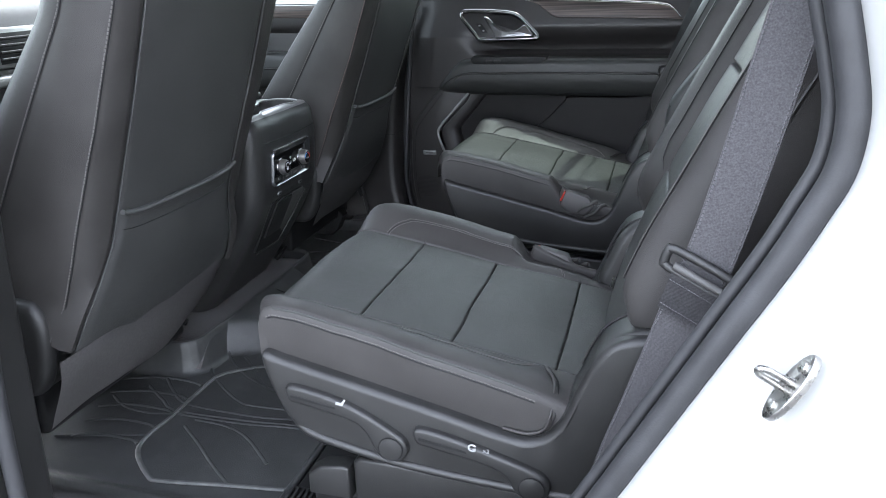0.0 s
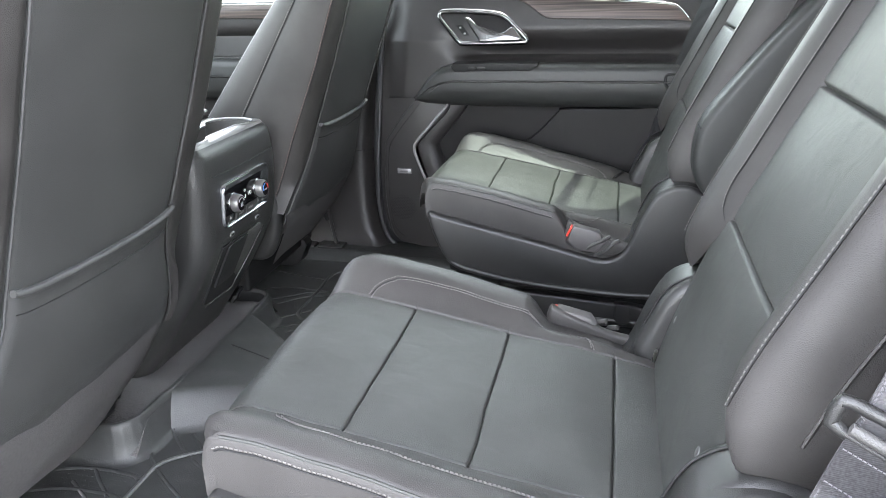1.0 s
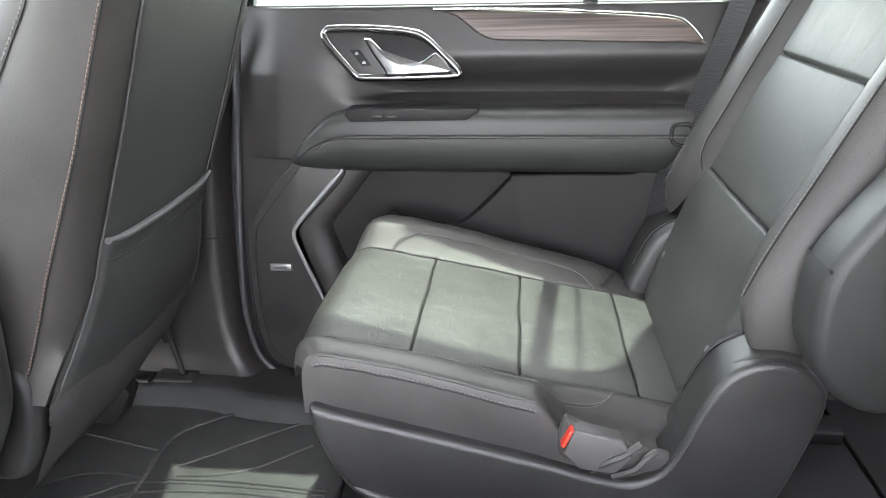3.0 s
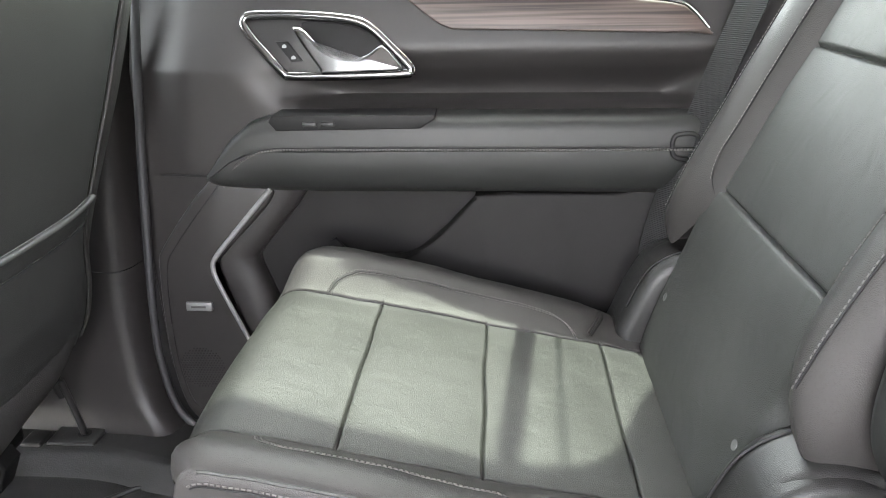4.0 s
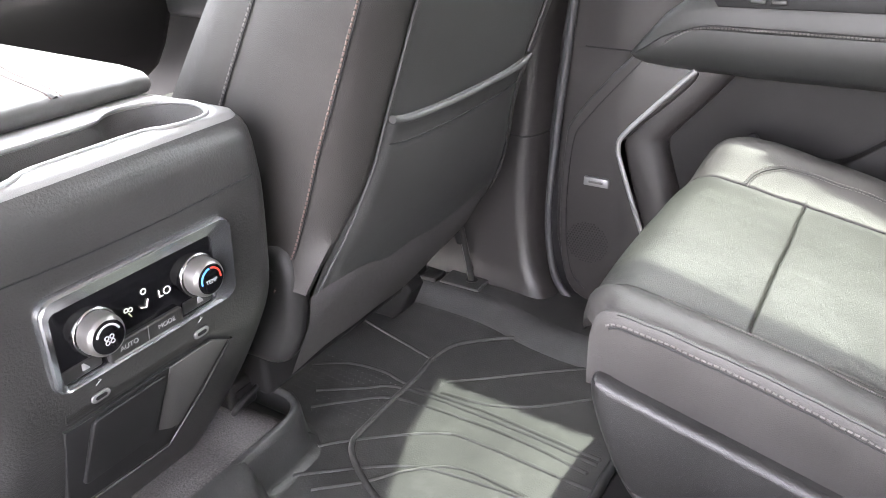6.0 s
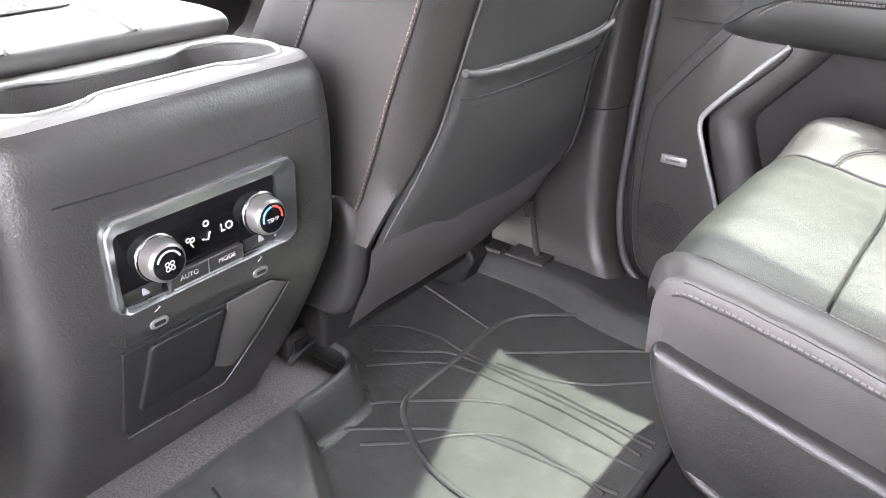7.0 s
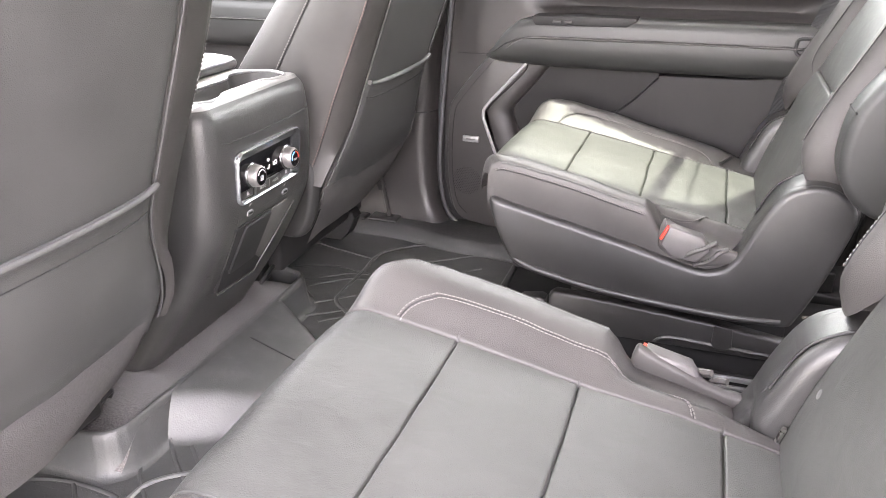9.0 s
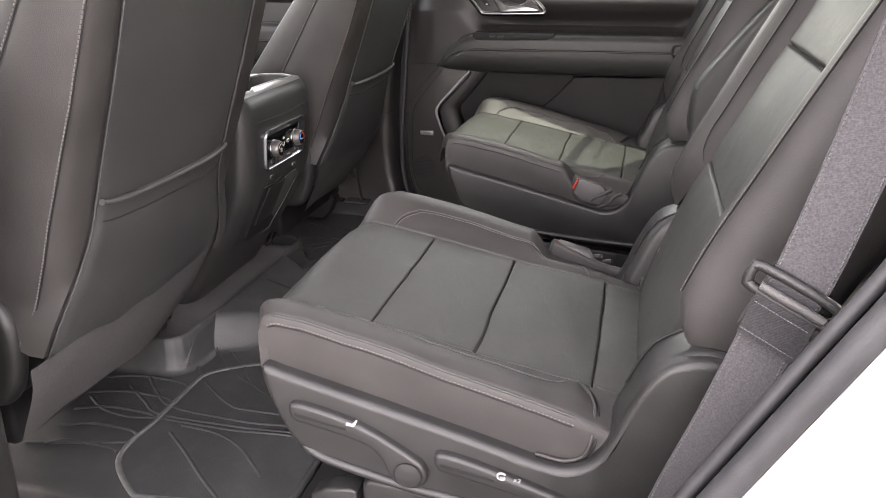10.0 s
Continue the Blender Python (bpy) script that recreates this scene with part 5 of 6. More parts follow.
    for dy in ((0.14,) if yc > 0 else ()):
        part("rail_foot", plate([(-1.03, 0.012), (-0.955, 0.012), (-0.935, 0.03), (-0.915, 0.075), (-0.925, 0.092), (-1.03, 0.092)], yc + dy - 0.022, yc + dy + 0.022, 0.006), DARK, seat, "black plastic rail end cap")
    hd = box(-0.70, -0.60, yc - 0.13, yc + 0.13, 0.99, 1.12, 0.035, 4)
    part("headrest", hd, LEATHER, seat)
    for dy in (-0.07, 0.07):
        part("headrest_post", tube([(-0.63, yc + dy, 0.93), (-0.645, yc + dy, 1.01)], 0.006, 8), STEEL, seat)
    top = [[Vector((x, yc + y, z)) for y in np.linspace(-0.20, 0.20, 10)] for x, z in ((-0.575, 0.955), (-0.59, 0.975), (-0.63, 0.982), (-0.67, 0.975), (-0.69, 0.95))]
    part("back_top", sheet(top), LEATHER, seat)
    return seat


front_seat(-0.456, 1, "black leather driver seat back with map pocket and stitching")
front_seat(0.456, -1, "black leather front passenger seat back with map pocket")

# ---- centre console ----
CY = 0.017
con = thing("centre_console", (-0.95, CY, 0.07), "black centre console with rear climate controls and cup holders", "console")
CP = curve([(-0.965, 0.045), (-0.925, 0.10), (-0.862, 0.19), (-0.815, 0.27), (-0.790, 0.325), (-0.783, 0.375), (-0.7795, 0.43), (-0.7797, 0.449)], 5)


# the slightly leaning rear face
def face(y, z, out=0.0):
    x = lerp_table([(0.19, -0.860), (0.27, -0.815), (0.325, -0.7905), (0.375, -0.7835), (0.43, -0.7795), (0.5, -0.785)], z)
    return Vector((x + out, y, z))


def outline(x0, x1, y0, y1, r, n=7):
    out = []
    for cx, cy, a0 in ((x1 - r, y1 - r, 0), (x0 + r, y1 - r, 90), (x0 + r, y0 + r, 180), (x1 - r, y0 + r, 270)):
        out += [(cx + r * math.cos(radians(a0 + 90 * k / n)), cy + r * math.sin(radians(a0 + 90 * k / n))) for k in range(n + 1)]
    return out


def resample(loop, n, start):
    """n points at even steps round a closed outline, from its point nearest to start."""
    k0 = min(range(len(loop)), key=lambda k: (loop[k][0] - start[0]) ** 2 + (loop[k][1] - start[1]) ** 2)
    pts = [Vector(p) for p in loop[k0:] + loop[:k0]]
    pts.append(pts[0])
    total = sum((b - a).length for a, b in zip(pts, pts[1:]))
    out, run, i = [], 0.0, 0
    for k in range(n):
        want = total * k / n
        while run + (pts[i + 1] - pts[i]).length < want:
            run += (pts[i + 1] - pts[i]).length
            i += 1
        e = pts[i + 1] - pts[i]
        q = pts[i] + e * ((want - run) / max(e.length, 1e-9))
        out.append((q.x, q.y))
    return out


def ring_at(x1, r):
    """Even steps round the console's level outline whose rear face lies at x1."""
    loop = outline(-1.34, x1, CY - 0.157, CY + 0.157, r)
    loop = [(a[0] + (b[0] - a[0]) * k / 12, a[1] + (b[1] - a[1]) * k / 12) for a, b in zip(loop, loop[1:] + loop[:1]) for k in range(12)]
    return resample(loop, 160, (x1, CY))


body = part("body", sheet([[Vector((x, y, p[1])) for x, y in ring_at(p[0], 0.036)] for p in CP], close_v=True), CONSOLE, con)
well = [(-0.803, 0.088), (-0.808, 0.112), (-0.843, 0.130), (-0.878, 0.118), (-0.891, 0.085), (-0.886, 0.062), (-0.876, 0.046), (-0.874, 0.0), (-0.876, -0.046), (-0.886, -0.062), (-0.891, -0.085), (-0.878, -0.118), (-0.843, -0.130), (-0.808, -0.112), (-0.803, -0.088), (-0.808, -0.066), (-0.816, -0.050), (-0.817, 0.0), (-0.816, 0.050), (-0.808, 0.066)]
NW = 96
wp = resample([(p[0], CY + p[1]) for p in curve(well, 6, True)], NW, (-0.830, CY))
rect = outline(-0.945, -0.7797, CY - 0.157, CY + 0.157, 0.036)
rect = [(a[0] + (b[0] - a[0]) * k / 12, a[1] + (b[1] - a[1]) * k / 12) for a, b in zip(rect, rect[1:] + rect[:1]) for k in range(12)]
OUT = resample(rect, NW, (-0.7797, CY))
levels = ((0.448, 0.0), (0.462, 0.001), (0.480, 0.0025), (0.492, 0.005), (0.500, 0.009), (0.505, 0.014))
part("shoulder", sheet([[Vector((x, y, z)) for x, y in inset(OUT, d)] for z, d in levels], close_v=True), CONSOLE, body)
part("front_block", box(-1.34, -0.94, CY - 0.155, CY + 0.155, 0.44, 0.508, 0.012, 3), PLASTIC, body)
part("mould_line", tube(curve([(-0.7783, CY + y, 0.452 + 0.004 * (y / 0.12) ** 2) for y in np.linspace(-0.12, 0.125, 8)], 4), 0.0008, 6), DARK, body)
for y0, z0, dy, dz in ((-0.118, 0.268, 0.020, 0.004), (-0.128, 0.245, 0.016, 0.001), (-0.100, 0.300, 0.024, 0.006), (-0.112, 0.352, 0.030, 0.009), (0.118, 0.392, 0.006, 0.003)):
    part("scuff", tube([face(CY + y0 + dy * k, z0 + dz * k, -0.0002) for k in (0.0, 0.35, 0.7, 1.0)], 0.0004, 4), GREY, body, "pale scuff mark")
# cup holder deck with two joined wells
deck_rows = [[Vector((x, y, 0.505)) for x, y in inset(OUT, 0.014)], [Vector((x, y, 0.509)) for x, y in inset(OUT, 0.017)], [Vector((x, y, 0.5118)) for x, y in inset(wp, -0.003)], [Vector((x, y, 0.5110)) for x, y in wp]]
deck = part("cup_deck", sheet(deck_rows, close_v=True), DECK, con, "black cup holder surround with sky sheen in its pale colour")
bm = bmesh.new()
rows = [[Vector((x, y, z)) for x, y in inset(wp, d)] for z, d in ((0.5102, 0.0), (0.500, 0.001), (0.462, 0.003), (0.457, 0.007))]
sheet(rows, bm, close_v=True)
floor_loop = [bm.verts.new(p) for p in rows[-1]]
bmesh.ops.triangulate(bm, faces=[bm.faces.new(floor_loop)])
part("cup_well", bm, GREY, deck, "two joined dark cup wells")
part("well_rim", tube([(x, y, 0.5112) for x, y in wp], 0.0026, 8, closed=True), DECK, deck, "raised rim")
lid = [(-0.924, 0.509), (-0.919, 0.516), (-0.921, 0.524), (-0.930, 0.529), (-0.96, 0.532), (-1.30, 0.537), (-1.33, 0.53), (-1.33, 0.505)]
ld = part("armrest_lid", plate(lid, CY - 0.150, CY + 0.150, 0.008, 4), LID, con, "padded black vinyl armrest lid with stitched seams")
for dy in (-0.066, 0.050):
    pleat = curve([(-0.924, CY + dy, 0.5265), (-0.935, CY + dy, 0.5305), (-0.97, CY + dy + 0.004, 0.5330), (-1.02, CY + dy + 0.014, 0.5338), (-1.07, CY + dy + 0.030, 0.5345)], 8)
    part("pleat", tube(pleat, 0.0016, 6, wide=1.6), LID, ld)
    for side in (-0.005, 0.005):
        part("stitching", stitches([p + Vector((0, side, 0.0004)) for p in pleat], (0, 0, 1), 0.006, 0.004, 0.0009), THREAD_DARK, ld)
tray_rim = [(x, CY + y + 0.012, 0.5355) for x, y in outline(-1.30, -1.050, -0.052, 0.052, 0.022)]
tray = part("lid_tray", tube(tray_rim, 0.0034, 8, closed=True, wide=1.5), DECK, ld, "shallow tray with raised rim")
part("tray_floor", plate([(x, y) for x, y, z in tray_rim], 0.530, 0.5362, 0.001, axis="z"), PLASTIC, tray)
for k in range(7):
    part("tray_rib", tube([(-1.285, CY - 0.026 + 0.0125 * k, 0.5364), (-1.065, CY - 0.026 + 0.0125 * k, 0.5362)], 0.0012, 5), PLASTIC, tray)


# rear control panel
def on_face(poly, o0, o1, r=0.0015, k=3):
    return plate(poly, o0, o1, r, k, axis="x", warp=lambda x, y, z: face(y, z, x))


def rounded(y0, y1, z0, z1, r, n=5):
    out = []
    for cy, cz, a0 in ((y1 - r, z1 - r, 0), (y0 + r, z1 - r, 90), (y0 + r, z0 + r, 180), (y1 - r, z0 + r, 270)):
        out += [(cy + r * math.cos(radians(a0 + 90 * k / n)), cz + r * math.sin(radians(a0 + 90 * k / n))) for k in range(n + 1)]
    return out


panel = part("control_panel", on_face(rounded(-0.070, 0.098, 0.357, 0.4285, 0.009), -0.004, 0.0025), GLOSS, con, "gloss black climate panel with chrome frame")
bez = rounded(-0.0775, 0.1045, 0.352, 0.4355, 0.014)
bez = [(y, z) for y, z in bez]
bezin = rounded(-0.069, 0.083, 0.358, 0.4225, 0.006)
rowsb = [[face(y, z, o) for y, z in poly] for poly, o in ((bez, -0.003), (bez, 0.006), (inset(bez, 0.0022), 0.0082), (bezin, 0.0042), (bezin, 0.001))]
part("chrome_frame", sheet(rowsb, close_v=True), FRAME, panel, "bevelled chrome frame")
for y, kind in ((-0.036, "fan"), (0.065, "temp")):
    c = face(y, 0.391, 0.0)
    kn = part("knob", disc(c, (1, 0, 0.06), 0.0195, 0.006, 40, 0.002), CHROME, panel, "knurled satin silver knob")
    bm = bmesh.new()
    n = 72
    rws = []
    for h, r0 in ((0.004, 0.0172), (0.016, 0.0162), (0.0185, 0.0150), (0.0195, 0.0136)):
        rws.append([c + Vector((h, (r0 + (0.0004 if k % 2 and h < 0.017 else 0)) * math.cos(k * math.tau / n), (r0 + (0.0004 if k % 2 and h < 0.017 else 0)) * math.sin(k * math.tau / n))) for k in range(n)])
    part("grip", sheet(rws, bm, close_v=True), KNURL, kn)
    part("knob_face", disc(c + Vector((0.0175, 0, 0)), (1, 0, 0), 0.0137, 0.0022, 32, 0.0008), GLOSS, kn)
    f0 = c + Vector((0.0199, 0, 0))

    def arc(a0, a1, mat, nm):
        pts = [f0 + Vector((0, 0.0102 * math.cos(radians(a)), 0.0102 * math.sin(radians(a)))) for a in np.linspace(a0, a1, 12)]
        part(nm, tube(pts, 0.0009, 6, up=(1, 0, 0)), mat, kn)
    if kind == "temp":
        arc(95, 190, BLUE, "blue_arc")
        arc(85, -10, RED, "red_arc")
        letters("TEMP", Matrix.Translation(f0 + Vector((0, 0, -0.002))) @ pose(0, 0, 0, 90, 0, 90), 0.0052, MARK, kn)
    else:
        arc(20, 160, MARK, "white_arc")
        for dy in (-0.0022, 0.0022):
            for dz in (-0.0042, -0.0002):
                part("fan_blade", tube([f0 + Vector((0, dy + 0.0017 * math.cos(a), dz + 0.0017 * math.sin(a))) for a in np.linspace(0, math.tau, 8, endpoint=False)], 0.0005, 5, closed=True, up=(1, 0, 0)), MARK, kn)
T = pose(0, 0, 0, 90, 0, 90)
letters("LO", Matrix.Translation(face(0.030, 0.392, 0.0029)) @ T, 0.0098, LIT, panel, "display_text", "glowing pale green display digits")
for y, z, s0 in ((0.0105, 0.402, 0.0024), (-0.0075, 0.3935, 0.0018), (-0.0035, 0.3925, 0.0018)):
    part("display_icon", tube([face(y + s0 * math.cos(a), z + s0 * math.sin(a), 0.0029) for a in np.linspace(0, math.tau, 10, endpoint=False)], 0.0005, 5, closed=True, up=(1, 0, 0)), LIT, panel)
part("display_icon", tube([face(0.006, 0.389, 0.0029), face(0.011, 0.387, 0.0029), face(0.0135, 0.3935, 0.0029)], 0.0007, 5, up=(1, 0, 0)), LIT, panel)
part("display_icon", tube([face(-0.0055, 0.390, 0.0029), face(-0.0035, 0.386, 0.0029)], 0.0006, 5, up=(1, 0, 0)), LIT, panel)
low = part("lower_panel", on_face(rounded(-0.072, 0.081, 0.320, 0.358, 0.003), -0.003, 0.0018), PLASTIC, con, "black panel with two charging ports")
row = part("button_bar", on_face(rounded(-0.030, 0.043, 0.3545, 0.372, 0.004), 0.0, 0.0065, 0.002), PLASTIC, panel)
part("button_gap", tube([face(0.0065, 0.3555, 0.0066), face(0.0065, 0.3715, 0.0066)], 0.0005, 4), SILVER, row)
part("bright_lip", tube([face(-0.027, 0.3572, 0.0068), face(0.040, 0.3572, 0.0068)], 0.0009, 6), SILVER, row)
letters("AUTO", Matrix.Translation(face(-0.012, 0.3650, 0.0067)) @ T, 0.0062, MARK, row)
letters("MODE", Matrix.Translation(face(0.025, 0.3650, 0.0067)) @ T, 0.0062, MARK, row)
for y in (-0.0515, 0.062):
    hb = part("seat_heat_button", on_face(rounded(y - 0.0165, y + 0.0165, 0.3595, 0.3715, 0.002), 0.0, 0.0036, 0.001), PLASTIC, panel)
    sy = [(y - 0.001, 0.3700), (y + 0.001, 0.3700), (y + 0.0012, 0.3655), (y + 0.005, 0.3650), (y + 0.005, 0.3635), (y - 0.001, 0.3638)]
    part("seat_symbol", on_face(sy, 0.0036, 0.0041, 0.0, 1), MARK, hb, smooth=False)
for y in (-0.041, 0.063):
    port = part("charging_port", on_face(rounded(y - 0.0085, y + 0.0085, 0.3265, 0.3355, 0.0044), 0.0015, 0.0036, 0.0008), SILVER, low, "silver-rimmed charging port")
    part("port_slot", on_face(rounded(y - 0.0052, y + 0.0052, 0.3293, 0.3328, 0.0017), 0.003, 0.0040, 0.0), DARK, port, smooth=False)
    part("port_symbol", tube([face(y - 0.002, 0.3425, 0.002), face(y + 0.003, 0.3455, 0.002), face(y + 0.001, 0.347, 0.002)], 0.0005, 5), MARK, low)
# cubby hollow: a flat sheet, its depth shade put into the black colour
cub = part("cubby_shade_sheet", on_face([(-0.075, 0.3165), (0.074, 0.3165), (0.100, 0.300), (0.060, 0.192), (0.050, 0.184), (-0.058, 0.188), (-0.062, 0.195)], -0.002, 0.0055, 0.001), DARK, con, "flat dark sheet for the shaded storage cubby under the controls")
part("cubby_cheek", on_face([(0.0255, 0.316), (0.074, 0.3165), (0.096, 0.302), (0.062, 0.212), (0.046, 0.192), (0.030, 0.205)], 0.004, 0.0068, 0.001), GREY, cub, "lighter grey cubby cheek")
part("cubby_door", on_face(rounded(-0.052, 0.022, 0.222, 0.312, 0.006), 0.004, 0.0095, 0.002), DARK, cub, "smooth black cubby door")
part("cubby_edge", tube([face(-0.060, 0.186, 0.006), face(0.048, 0.182, 0.006), face(0.062, 0.192, 0.006), face(0.082, 0.245, 0.006), face(0.101, 0.301, 0.006)], 0.0014, 6), PLASTIC, cub)

# ---- floor coverings ----
CUT = (-0.305, 0.278, -0.880)


def cut_distance(x, y):
    """How far a place lies outside the notch round the console foot."""
    r = 0.045
    dx = x - (CUT[2] - r)
    dy = max((CUT[0] + r) - y, y - (CUT[1] - r))
    return math.hypot(max(dx, 0), max(dy, 0)) - r if max(dx, dy) > 0 else max(dx, dy) - r


def mat_z(x, y):
    d = cut_distance(x, y)
    wall = 0.003 * (1 - smooth01((d - 0.02) / 0.04))
    ridge = 0.070 * (1 - smooth01((x + 0.90) / 0.34)) * (1 - smooth01((abs(y - 0.005) - (0.150 if y > 0 else 0.180) + 0.66 * (x + 0.88)) / (0.032 if y > 0 else 0.065)))
    z = max(wall, ridge)
    z += 0.012 * smooth01((abs(y) - 0.655) / 0.03)
    return z + 0.0010 * noise.noise((x * 14, y * 14, 3))


def floor_mat():
    m = thing("floor_mat", (-0.75, 0.0, 0.0), "black moulded rubber floor mat with ribs, dusty footprints", "floor mat")
    xs = list(np.arange(-1.12, -0.512, 0.007))
    ys = list(np.arange(-0.70, 0.7001, 0.007))
    rows = [[Vector((x, y, mat_z(x, y))) for y in ys] for x in xs]
    part("mat_sheet", sheet(rows, keep=lambda i, j: cut_distance(xs[i] + 0.0035, ys[j] + 0.0035) > 0.008), RUBBER, m)

    def over(pts, up=0.001, n=10):
        return [Vector((p[0], p[1], mat_z(p[0], p[1]) + up)) for p in curve([(a, b, 0) for a, b in pts], n)]
    r = 0.045
    lip = [(-1.12, CUT[0])] + [(CUT[2] - r + r * math.sin(a), CUT[0] + r - r * math.cos(a)) for a in np.linspace(0, math.pi / 2, 6)] + [(CUT[2] - r + r * math.cos(a), CUT[1] - r + r * math.sin(a)) for a in np.linspace(0, math.pi / 2, 6)] + [(-1.12, CUT[1])]
    path = [Vector((x, y, 0)) for x, y in lip]
    dense = [a.lerp(b, k / 10) for a, b in zip(path, path[1:]) for k in range(10)] + [path[-1]]
    rows = []
    for off, z in ((-0.006, 0.066), (-0.005, 0.071), (-0.002, 0.0745), (0.002, 0.0745), (0.005, 0.071), (0.008, 0.060), (0.011, 0.035), (0.015, 0.014), (0.021, 0.004), (0.032, 0.002)):
        row = []
        for q, p in enumerate(dense):
            d = dense[min(q + 1, len(dense) - 1)] - dense[max(q - 1, 0)]
            row.append(p + Vector((d.y, -d.x, 0)).normalized() * off + Vector((0, 0, min(z, 0.0690 + 0.0055 * smooth01((abs(p.y) - 0.16) / 0.05)))))
        rows.append(row)
    part("raised_lip", sheet(rows), RUBBER, m)
    part("rear_edge", tube([Vector((-0.513, y, mat_z(-0.513, y) + 0.002)) for y in np.arange(-0.70, 0.701, 0.02)], 0.007, 8), RUBBER, m)
    for s in (1, -1):
        ring = [(-0.56, 0.208), (-0.615, 0.212), (-0.70, 0.222), (-0.745, 0.236), (-0.80, 0.268), (-0.832, 0.300), (-0.838, 0.34), (-0.838, 0.46), (-0.842, 0.53), (-0.825, 0.580), (-0.765, 0.632), (-0.735, 0.638), (-0.62, 0.622), (-0.52, 0.61)]
        part("rim_rib", tube(over([(x, s * y) for x, y in ring], 0.002, 6), 0.0024, 8, wide=1.9), RUBBER if s > 0 else RIM, m, "scuffed raised rim")
        ribs = [[(-1.0, 0.42), (-0.95, 0.449), (-0.89, 0.457), (-0.838, 0.449), (-0.707, 0.45), (-0.616, 0.443), (-0.53, 0.437)], [(-0.952, 0.369), (-0.896, 0.407), (-0.837, 0.438), (-0.66, 0.437), (-0.53, 0.426)],
                [(-0.934, 0.335), (-0.892, 0.374), (-0.835, 0.412), (-0.701, 0.422), (-0.612, 0.417), (-0.536, 0.405)], [(-0.868, 0.272), (-0.845, 0.301), (-0.79, 0.346), (-0.738, 0.380), (-0.695, 0.388), (-0.52, 0.380)]]
        ribs += [[(-0.861, 0.212), (-0.807, 0.262), (-0.747, 0.301), (-0.70, 0.316), (-0.62, 0.325), (-0.53, 0.330)], [(-0.826, 0.207), (-0.776, 0.253), (-0.735, 0.300), (-0.683, 0.333), (-0.596, 0.331), (-0.543, 0.32)],
                 [(-1.015, 0.566), (-0.928, 0.544), (-0.837, 0.521)], [(-0.793, 0.483), (-0.738, 0.525), (-0.677, 0.576), (-0.613, 0.624)], [(-0.787, 0.458), (-0.715, 0.465), (-0.656, 0.492), (-0.585, 0.553)]]
        for rb in ribs:
            part("rib", tube(over([(x, s * y) for x, y in rb], 0.0005, 8), 0.0022, 6, wide=1.5), RUBBER, m)
        for k in range(5 if s < 0 else 0):
            y0 = 0.335 + 0.052 * k
            part("rib", tube(over([(-1.03 + 0.012 * k, s * (y0 + 0.02)), (-0.95, s * y0), (-0.87, s * y0), (-0.845, s * (y0 + 0.01))], 0.0005, 8), 0.0026, 6, wide=1.6), RUBBER, m)
        bm = bmesh.new()
        for i in range(18):
            for j in range(12):
                x, y = -1.0 + i * 0.009 + (j % 2) * 0.0045, 0.33 + j * 0.011
                if mat_z(x, s * y) < 0.004:
                    disc((x, s * y, mat_z(x, s * y) - 0.0003), (0, 0, 1), 0.0012, 0.0008, 5, 0.0003, bm)
        part("grip_dots", bm, RUBBER, m, "small moulded grip dots")
    return m


fm = floor_mat()
slit = [Vector((x, y, mat_z(x, y) + 0.0006)) for x, y in [(p[0], p[1]) for p in curve([(-0.852, 0.012, 0), (-0.80, 0.005, 0), (-0.72, 0.0, 0), (-0.60, -0.004, 0), (-0.54, -0.004, 0)], 10)]]
part("cut_line", tube(slit, 0.0012, 6, wide=1.5), DARK, fm, "slit across the raised middle")
hump = thing("tunnel_carpet", (-0.95, 0.0, 0.0), "charcoal carpet over the tunnel at the console foot", "carpet", kind="structure")
rows = []
for x in np.linspace(-1.3, -0.872, 30):
    rows.append([Vector((x, y, 0.062 - 0.05 * smooth01((abs(y + 0.013) - 0.24) / 0.06) + 0.002 * noise.noise((x * 30, y * 30, 0)))) for y in np.linspace(-0.305, 0.278, 40)])
part("carpet_sheet", sheet(rows), CARPET, hump)
for sy in (0.243, -0.245):
    clip = part("anchor_clip", box(-1.0, -0.962, sy - 0.024, sy + 0.024, 0.050, 0.098, 0.006), PLASTIC, hump, "black floor anchor")
    part("clip_bar", tube(curve([Vector((-0.958, sy - 0.026, 0.060)), Vector((-0.950, sy - 0.024, 0.074)), Vector((-0.950, sy + 0.022, 0.084)), Vector((-0.958, sy + 0.027, 0.070))], 4), 0.0045, 8), DARK, clip)
    part("clip_slot", box(-0.9625, -0.9605, sy - 0.014, sy + 0.014, 0.068, 0.086, 0.0), DARK, clip)

aisle = thing("aisle_mat", (-0.2, 0.0, 0.0), "black rubber mat in the aisle between the chairs", "floor mat")
rows = [[Vector((x, y, -0.004 + 0.012 * smooth01((abs(y) - 0.195) / 0.015))) for y in np.linspace(-0.214, 0.214, 44)] for x in np.linspace(-0.505, 1.3, 40)]
part("mat_sheet", sheet(rows), RUBBER, aisle)
for s in (1, -1):
    part("mat_edge", tube([Vector((x, s * 0.216, 0.010)) for x in np.linspace(-0.505, 1.3, 20)], 0.004, 8), RIM, aisle, "scuffed raised edge")
    for i in range(14):
        x = -0.45 + i * 0.08
        part("rib", tube([Vector((x, s * 0.02, -0.002)), Vector((x + 0.11, s * 0.19, -0.002))], 0.002, 6, wide=1.6), RUBBER, aisle)

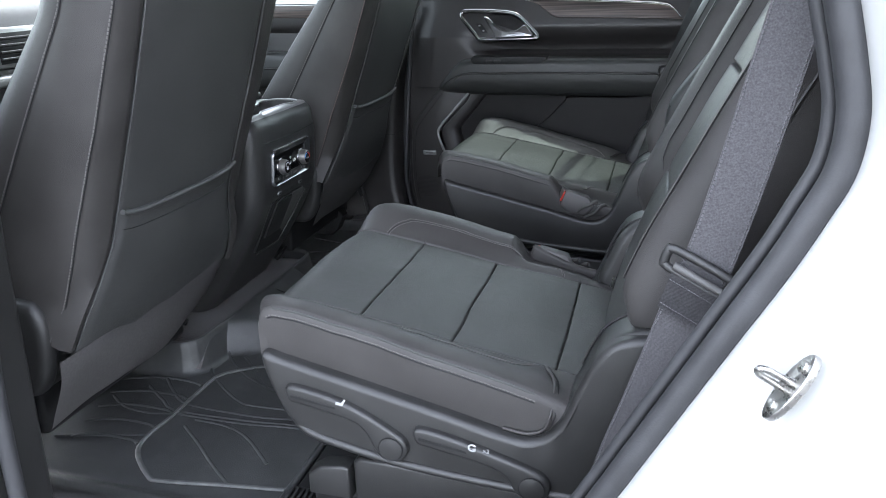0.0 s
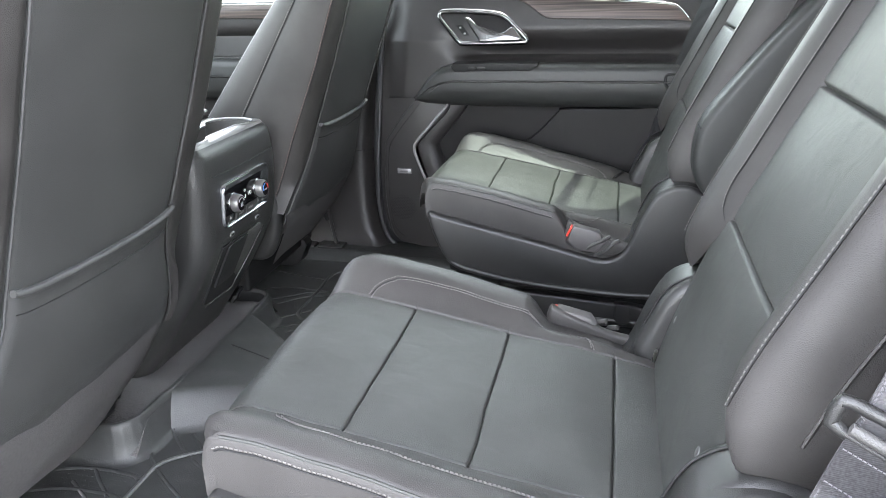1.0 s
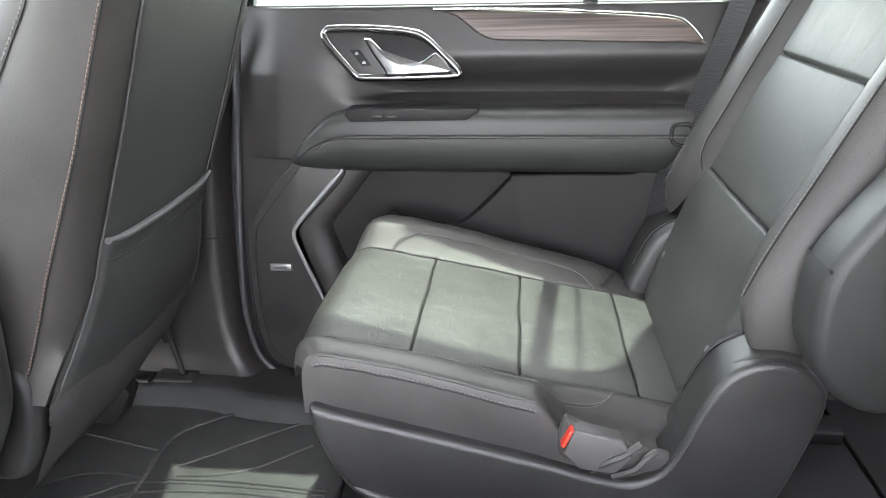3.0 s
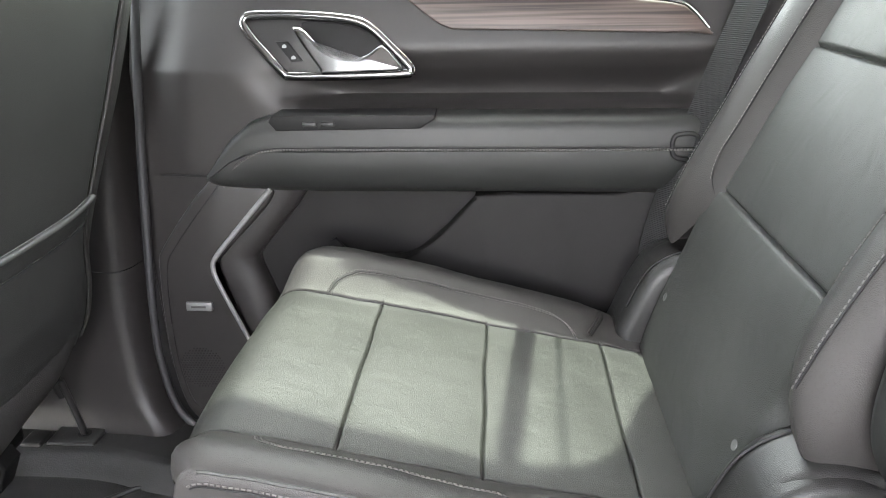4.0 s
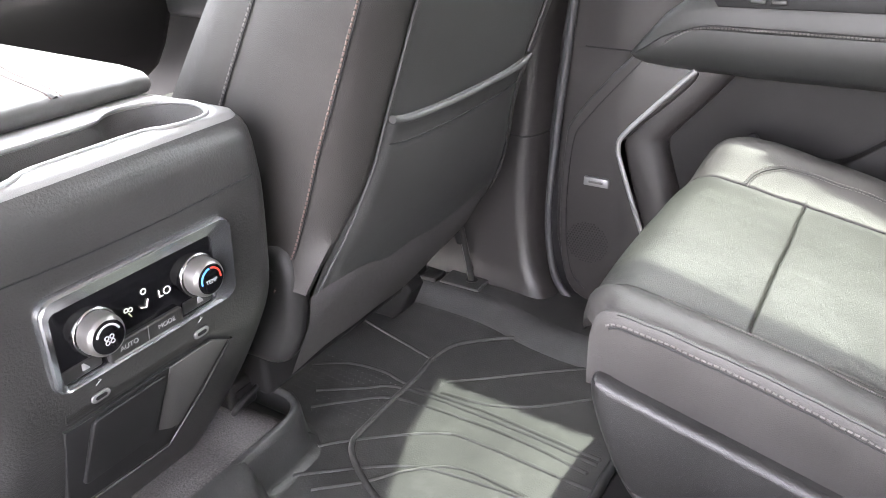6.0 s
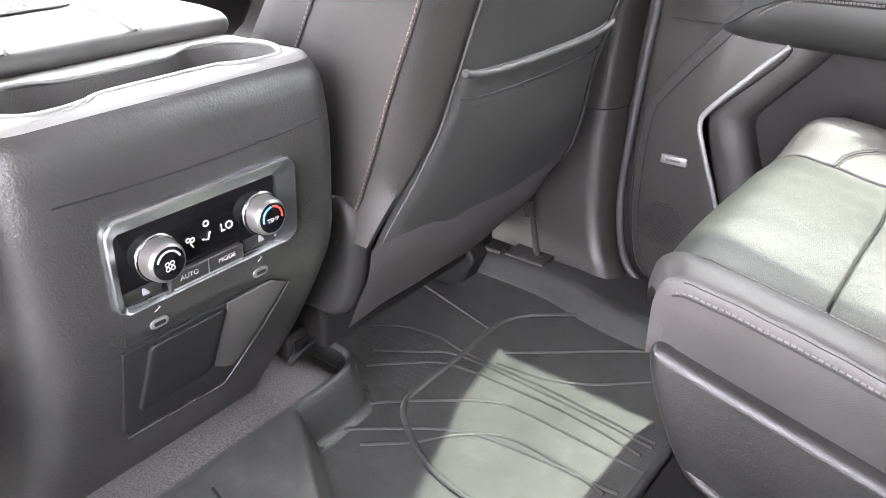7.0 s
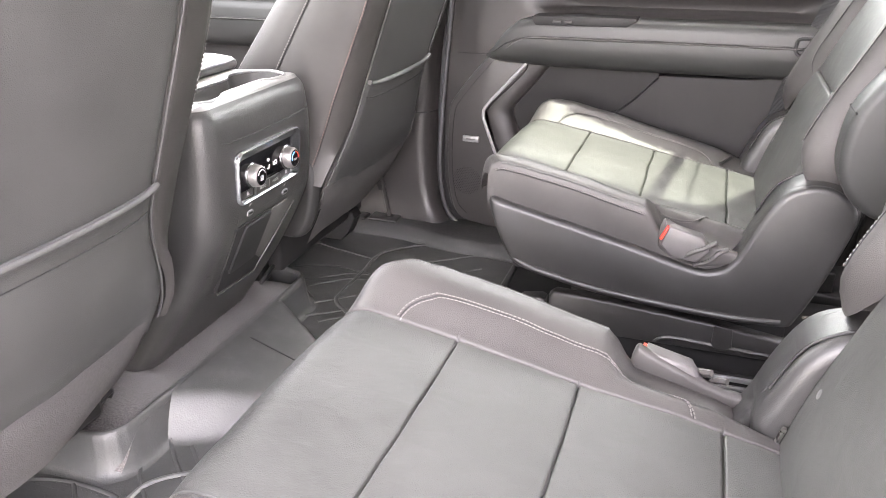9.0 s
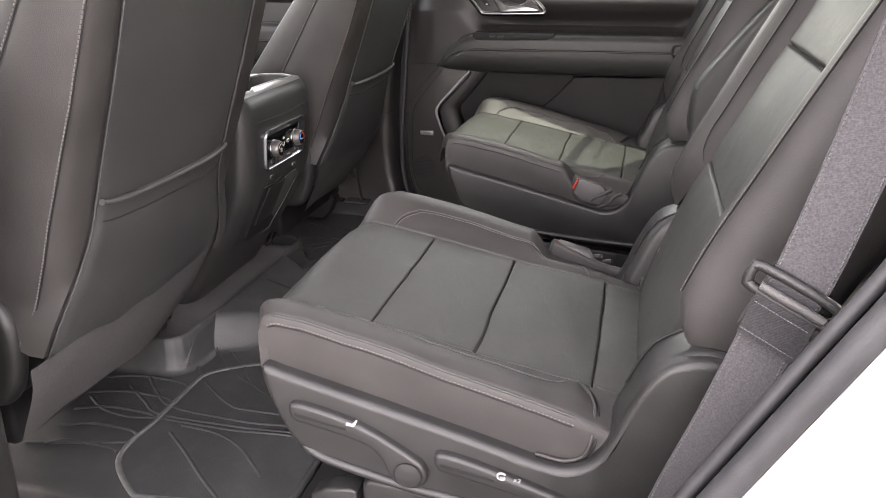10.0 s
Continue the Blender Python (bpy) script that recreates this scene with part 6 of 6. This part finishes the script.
for yc, s in ((0.452, 1), (-0.452, -1)):
    for sg in (-1, 1):
        y = yc + s * sg * 0.195
        rail = thing("seat_rail", (-0.2, y, 0.0), "black seat slide rail bolted to the floor", "seat rail", "seat rails")
        part("rail_cover", box(-0.505, 0.32, y - 0.030, y + 0.030, -0.012, 0.022, 0.005), DARK, rail)
        part("slide", box(-0.44, 0.16, y - 0.014, y + 0.014, 0.02, 0.066, 0.003), DARK, rail)
        part("bright_strip", box(-0.235, 0.12, y - s * sg * -0.034 - 0.003, y - s * sg * -0.034 + 0.003, 0.018, 0.027, 0.001), SILVER, rail, "bright metal strip")
        for k in range(5):
            part("latch_tooth", box(-0.492 + k * 0.009, -0.487 + k * 0.009, y - 0.026, y + 0.012, 0.02, 0.034, 0.001), DARK, rail)
        part("release_clip", box(-0.478, -0.462, y + s * sg * 0.018, y + s * sg * 0.04, 0.018, 0.03, 0.002), SILVER, rail)
    pan = thing("floor_panel", (-0.2, yc, 0.0), "black plastic floor panel under the chair", "floor panel")
    part("panel", box(-0.505, 0.32, yc - 0.16, yc + 0.16, -0.012, 0.004, 0.003), DARK, pan)

# ---- front of the cabin ----
fd = thing("front_door", (-1.3, 0.86, 0.0), "closed dark-trimmed front passenger door with wood strip", "car door")
part("inner_panel", plate([(-1.85, 0.0), (-0.90, 0.0), (-0.86, 0.3), (-0.84, 0.70), (-1.85, 0.70)], 0.81, 0.86, 0.008), DOOR_SOFT, fd)
rows = []
for x in np.linspace(-1.8, -0.86, 40):
    rows.append([Vector((x, 0.796 - 0.006 * smooth01((z - 0.60) / 0.06) + 0.045 * smooth01((0.640 - z) / 0.06) * (1 - 0.9 * smooth01((0.573 - z) / 0.016)) * smooth01((x + 1.46) / 0.12), z)) for z in np.linspace(0.44, 0.708, 44)] + [Vector((x, 0.815, 0.711)), Vector((x, 0.86, 0.706))])
part("upper_trim", sheet(rows), DOOR_SOFT, fd)
part("wood_trim", plate([(-1.45, 0.7035), (-1.415, 0.694), (-1.375, 0.677), (-1.34, 0.669), (-1.0, 0.664), (-0.95, 0.690), (-0.95, 0.702)], 0.782, 0.80, 0.003), WOOD, fd, "dark open-pore wood strip")
part("bright_edge", tube([(-1.7, 0.786, 0.7045), (-0.95, 0.786, 0.7025)], 0.0024, 8), CHROME, fd)
pad = part("armrest", sheet([[Vector((x, y, 0.437 + 0.119 * f)) for y, f in ARM] for x in np.linspace(-1.62, -0.955, 30)]), ARM_VINYL, fd, "padded stitched black armrest")
pad_seam = [Vector((x, 0.7402, 0.512)) for x in np.linspace(-1.6, -0.97, 40)]
part("seam", tube([p + Vector((0, 0.0006, 0.0022)) for p in pad_seam], 0.0012, 6), DARK, pad)
part("stitching", stitches(pad_seam, (0, -1, 0.2), 0.0046, 0.0032, 0.0009), WHITE_THREAD, pad)
ring = [(x - 1.045, z + 0.012) for x, z in HBp]
pull = part("door_handle", tube([(x, 0.7905, z) for x, z in inset(ring, 0.004)], 0.0052, 8, closed=True, wide=1.25, up=(0, 1, 0)), CHROME, fd, "chrome-ringed door handle")
part("bezel", plate(inset(ring, 0.006), 0.7935, 0.812, 0.003), PLASTIC, pull)
part("lever", plate([(p[0] - 1.045, p[1] + 0.012) for p in curve(LV, 3, True)], 0.778, 0.7925, 0.005), CHROME, pull, "satin chrome pull lever")
part("bin", box(-1.6, -0.98, 0.755, 0.82, 0.05, 0.30, 0.02, 3), DOOR_SOFT, fd)
bm = bmesh.new()
bm.faces.new([bm.verts.new(p) for p in ((-1.75, 0.85, 0.71), (-0.85, 0.85, 0.71), (-0.78, 0.756, 1.28), (-1.22, 0.756, 1.28))])
bmesh.ops.solidify(bm, geom=list(bm.faces), thickness=0.004)
part("pane", bm, CLEAR, fd, "tinted side window glass", smooth=False)
part("window_frame", open_frame([(-0.82, 0.71), (-0.76, 1.0), (-0.73, 1.17), (-0.70, 1.31), (-0.85, 1.31), (-1.32, 1.31)], [(-0.90, 0.71), (-0.835, 1.0), (-0.80, 1.19), (-0.815, 1.235), (-0.85, 1.255), (-1.24, 1.257)], 0.018), SEAL, fd, "black window frame of the door")

wb = bmesh.new()
wb.faces.new([wb.verts.new(p) for p in ((-2.0, -0.78, 0.79), (-2.0, 0.78, 0.79), (-1.15, 0.70, 1.29), (-1.15, -0.70, 1.29))])
structure("windscreen", wb, CLEAR, "clear sloping windscreen above the dashboard", "window", smooth=False)

ds = thing("dashboard", (-1.75, 0.0, 0.4), "dark dashboard with silver-framed air vents", "dashboard")
prof = [(-1.60, 0.46), (-1.585, 0.56), (-1.60, 0.66), (-1.63, 0.735), (-1.72, 0.775), (-2.0, 0.79), (-2.0, 0.30), (-1.72, 0.30)]
part("body", plate([(p[0], p[1]) for p in curve(prof, 4, True)], -0.78, 0.78, 0.03, 4), DOOR_SOFT, ds)
for y in (-0.66, -0.12, 0.12, 0.45, 0.66):
    v = part("air_vent", plate([(y - 0.085, 0.59), (y + 0.085, 0.59), (y + 0.09, 0.66), (y + 0.07, 0.69), (y - 0.085, 0.69)], -1.60, -1.575, 0.006, axis="x"), SILVER, ds, "silver-framed air vent")
    part("vent_opening", plate([(y - 0.072, 0.602), (y + 0.072, 0.602), (y + 0.074, 0.66), (y + 0.06, 0.678), (y - 0.072, 0.678)], -1.58, -1.573, 0.001, axis="x"), DARK, v)
    for k in range(4):
        part("vent_slat", box(-1.575, -1.568, y - 0.07, y + 0.07, 0.612 + 0.017 * k, 0.617 + 0.017 * k, 0.001), PLASTIC, v)
part("trim_bar", box(-1.592, -1.572, -0.74, 0.74, 0.545, 0.575, 0.008, 3), SILVER, ds, "long satin silver dash bar")
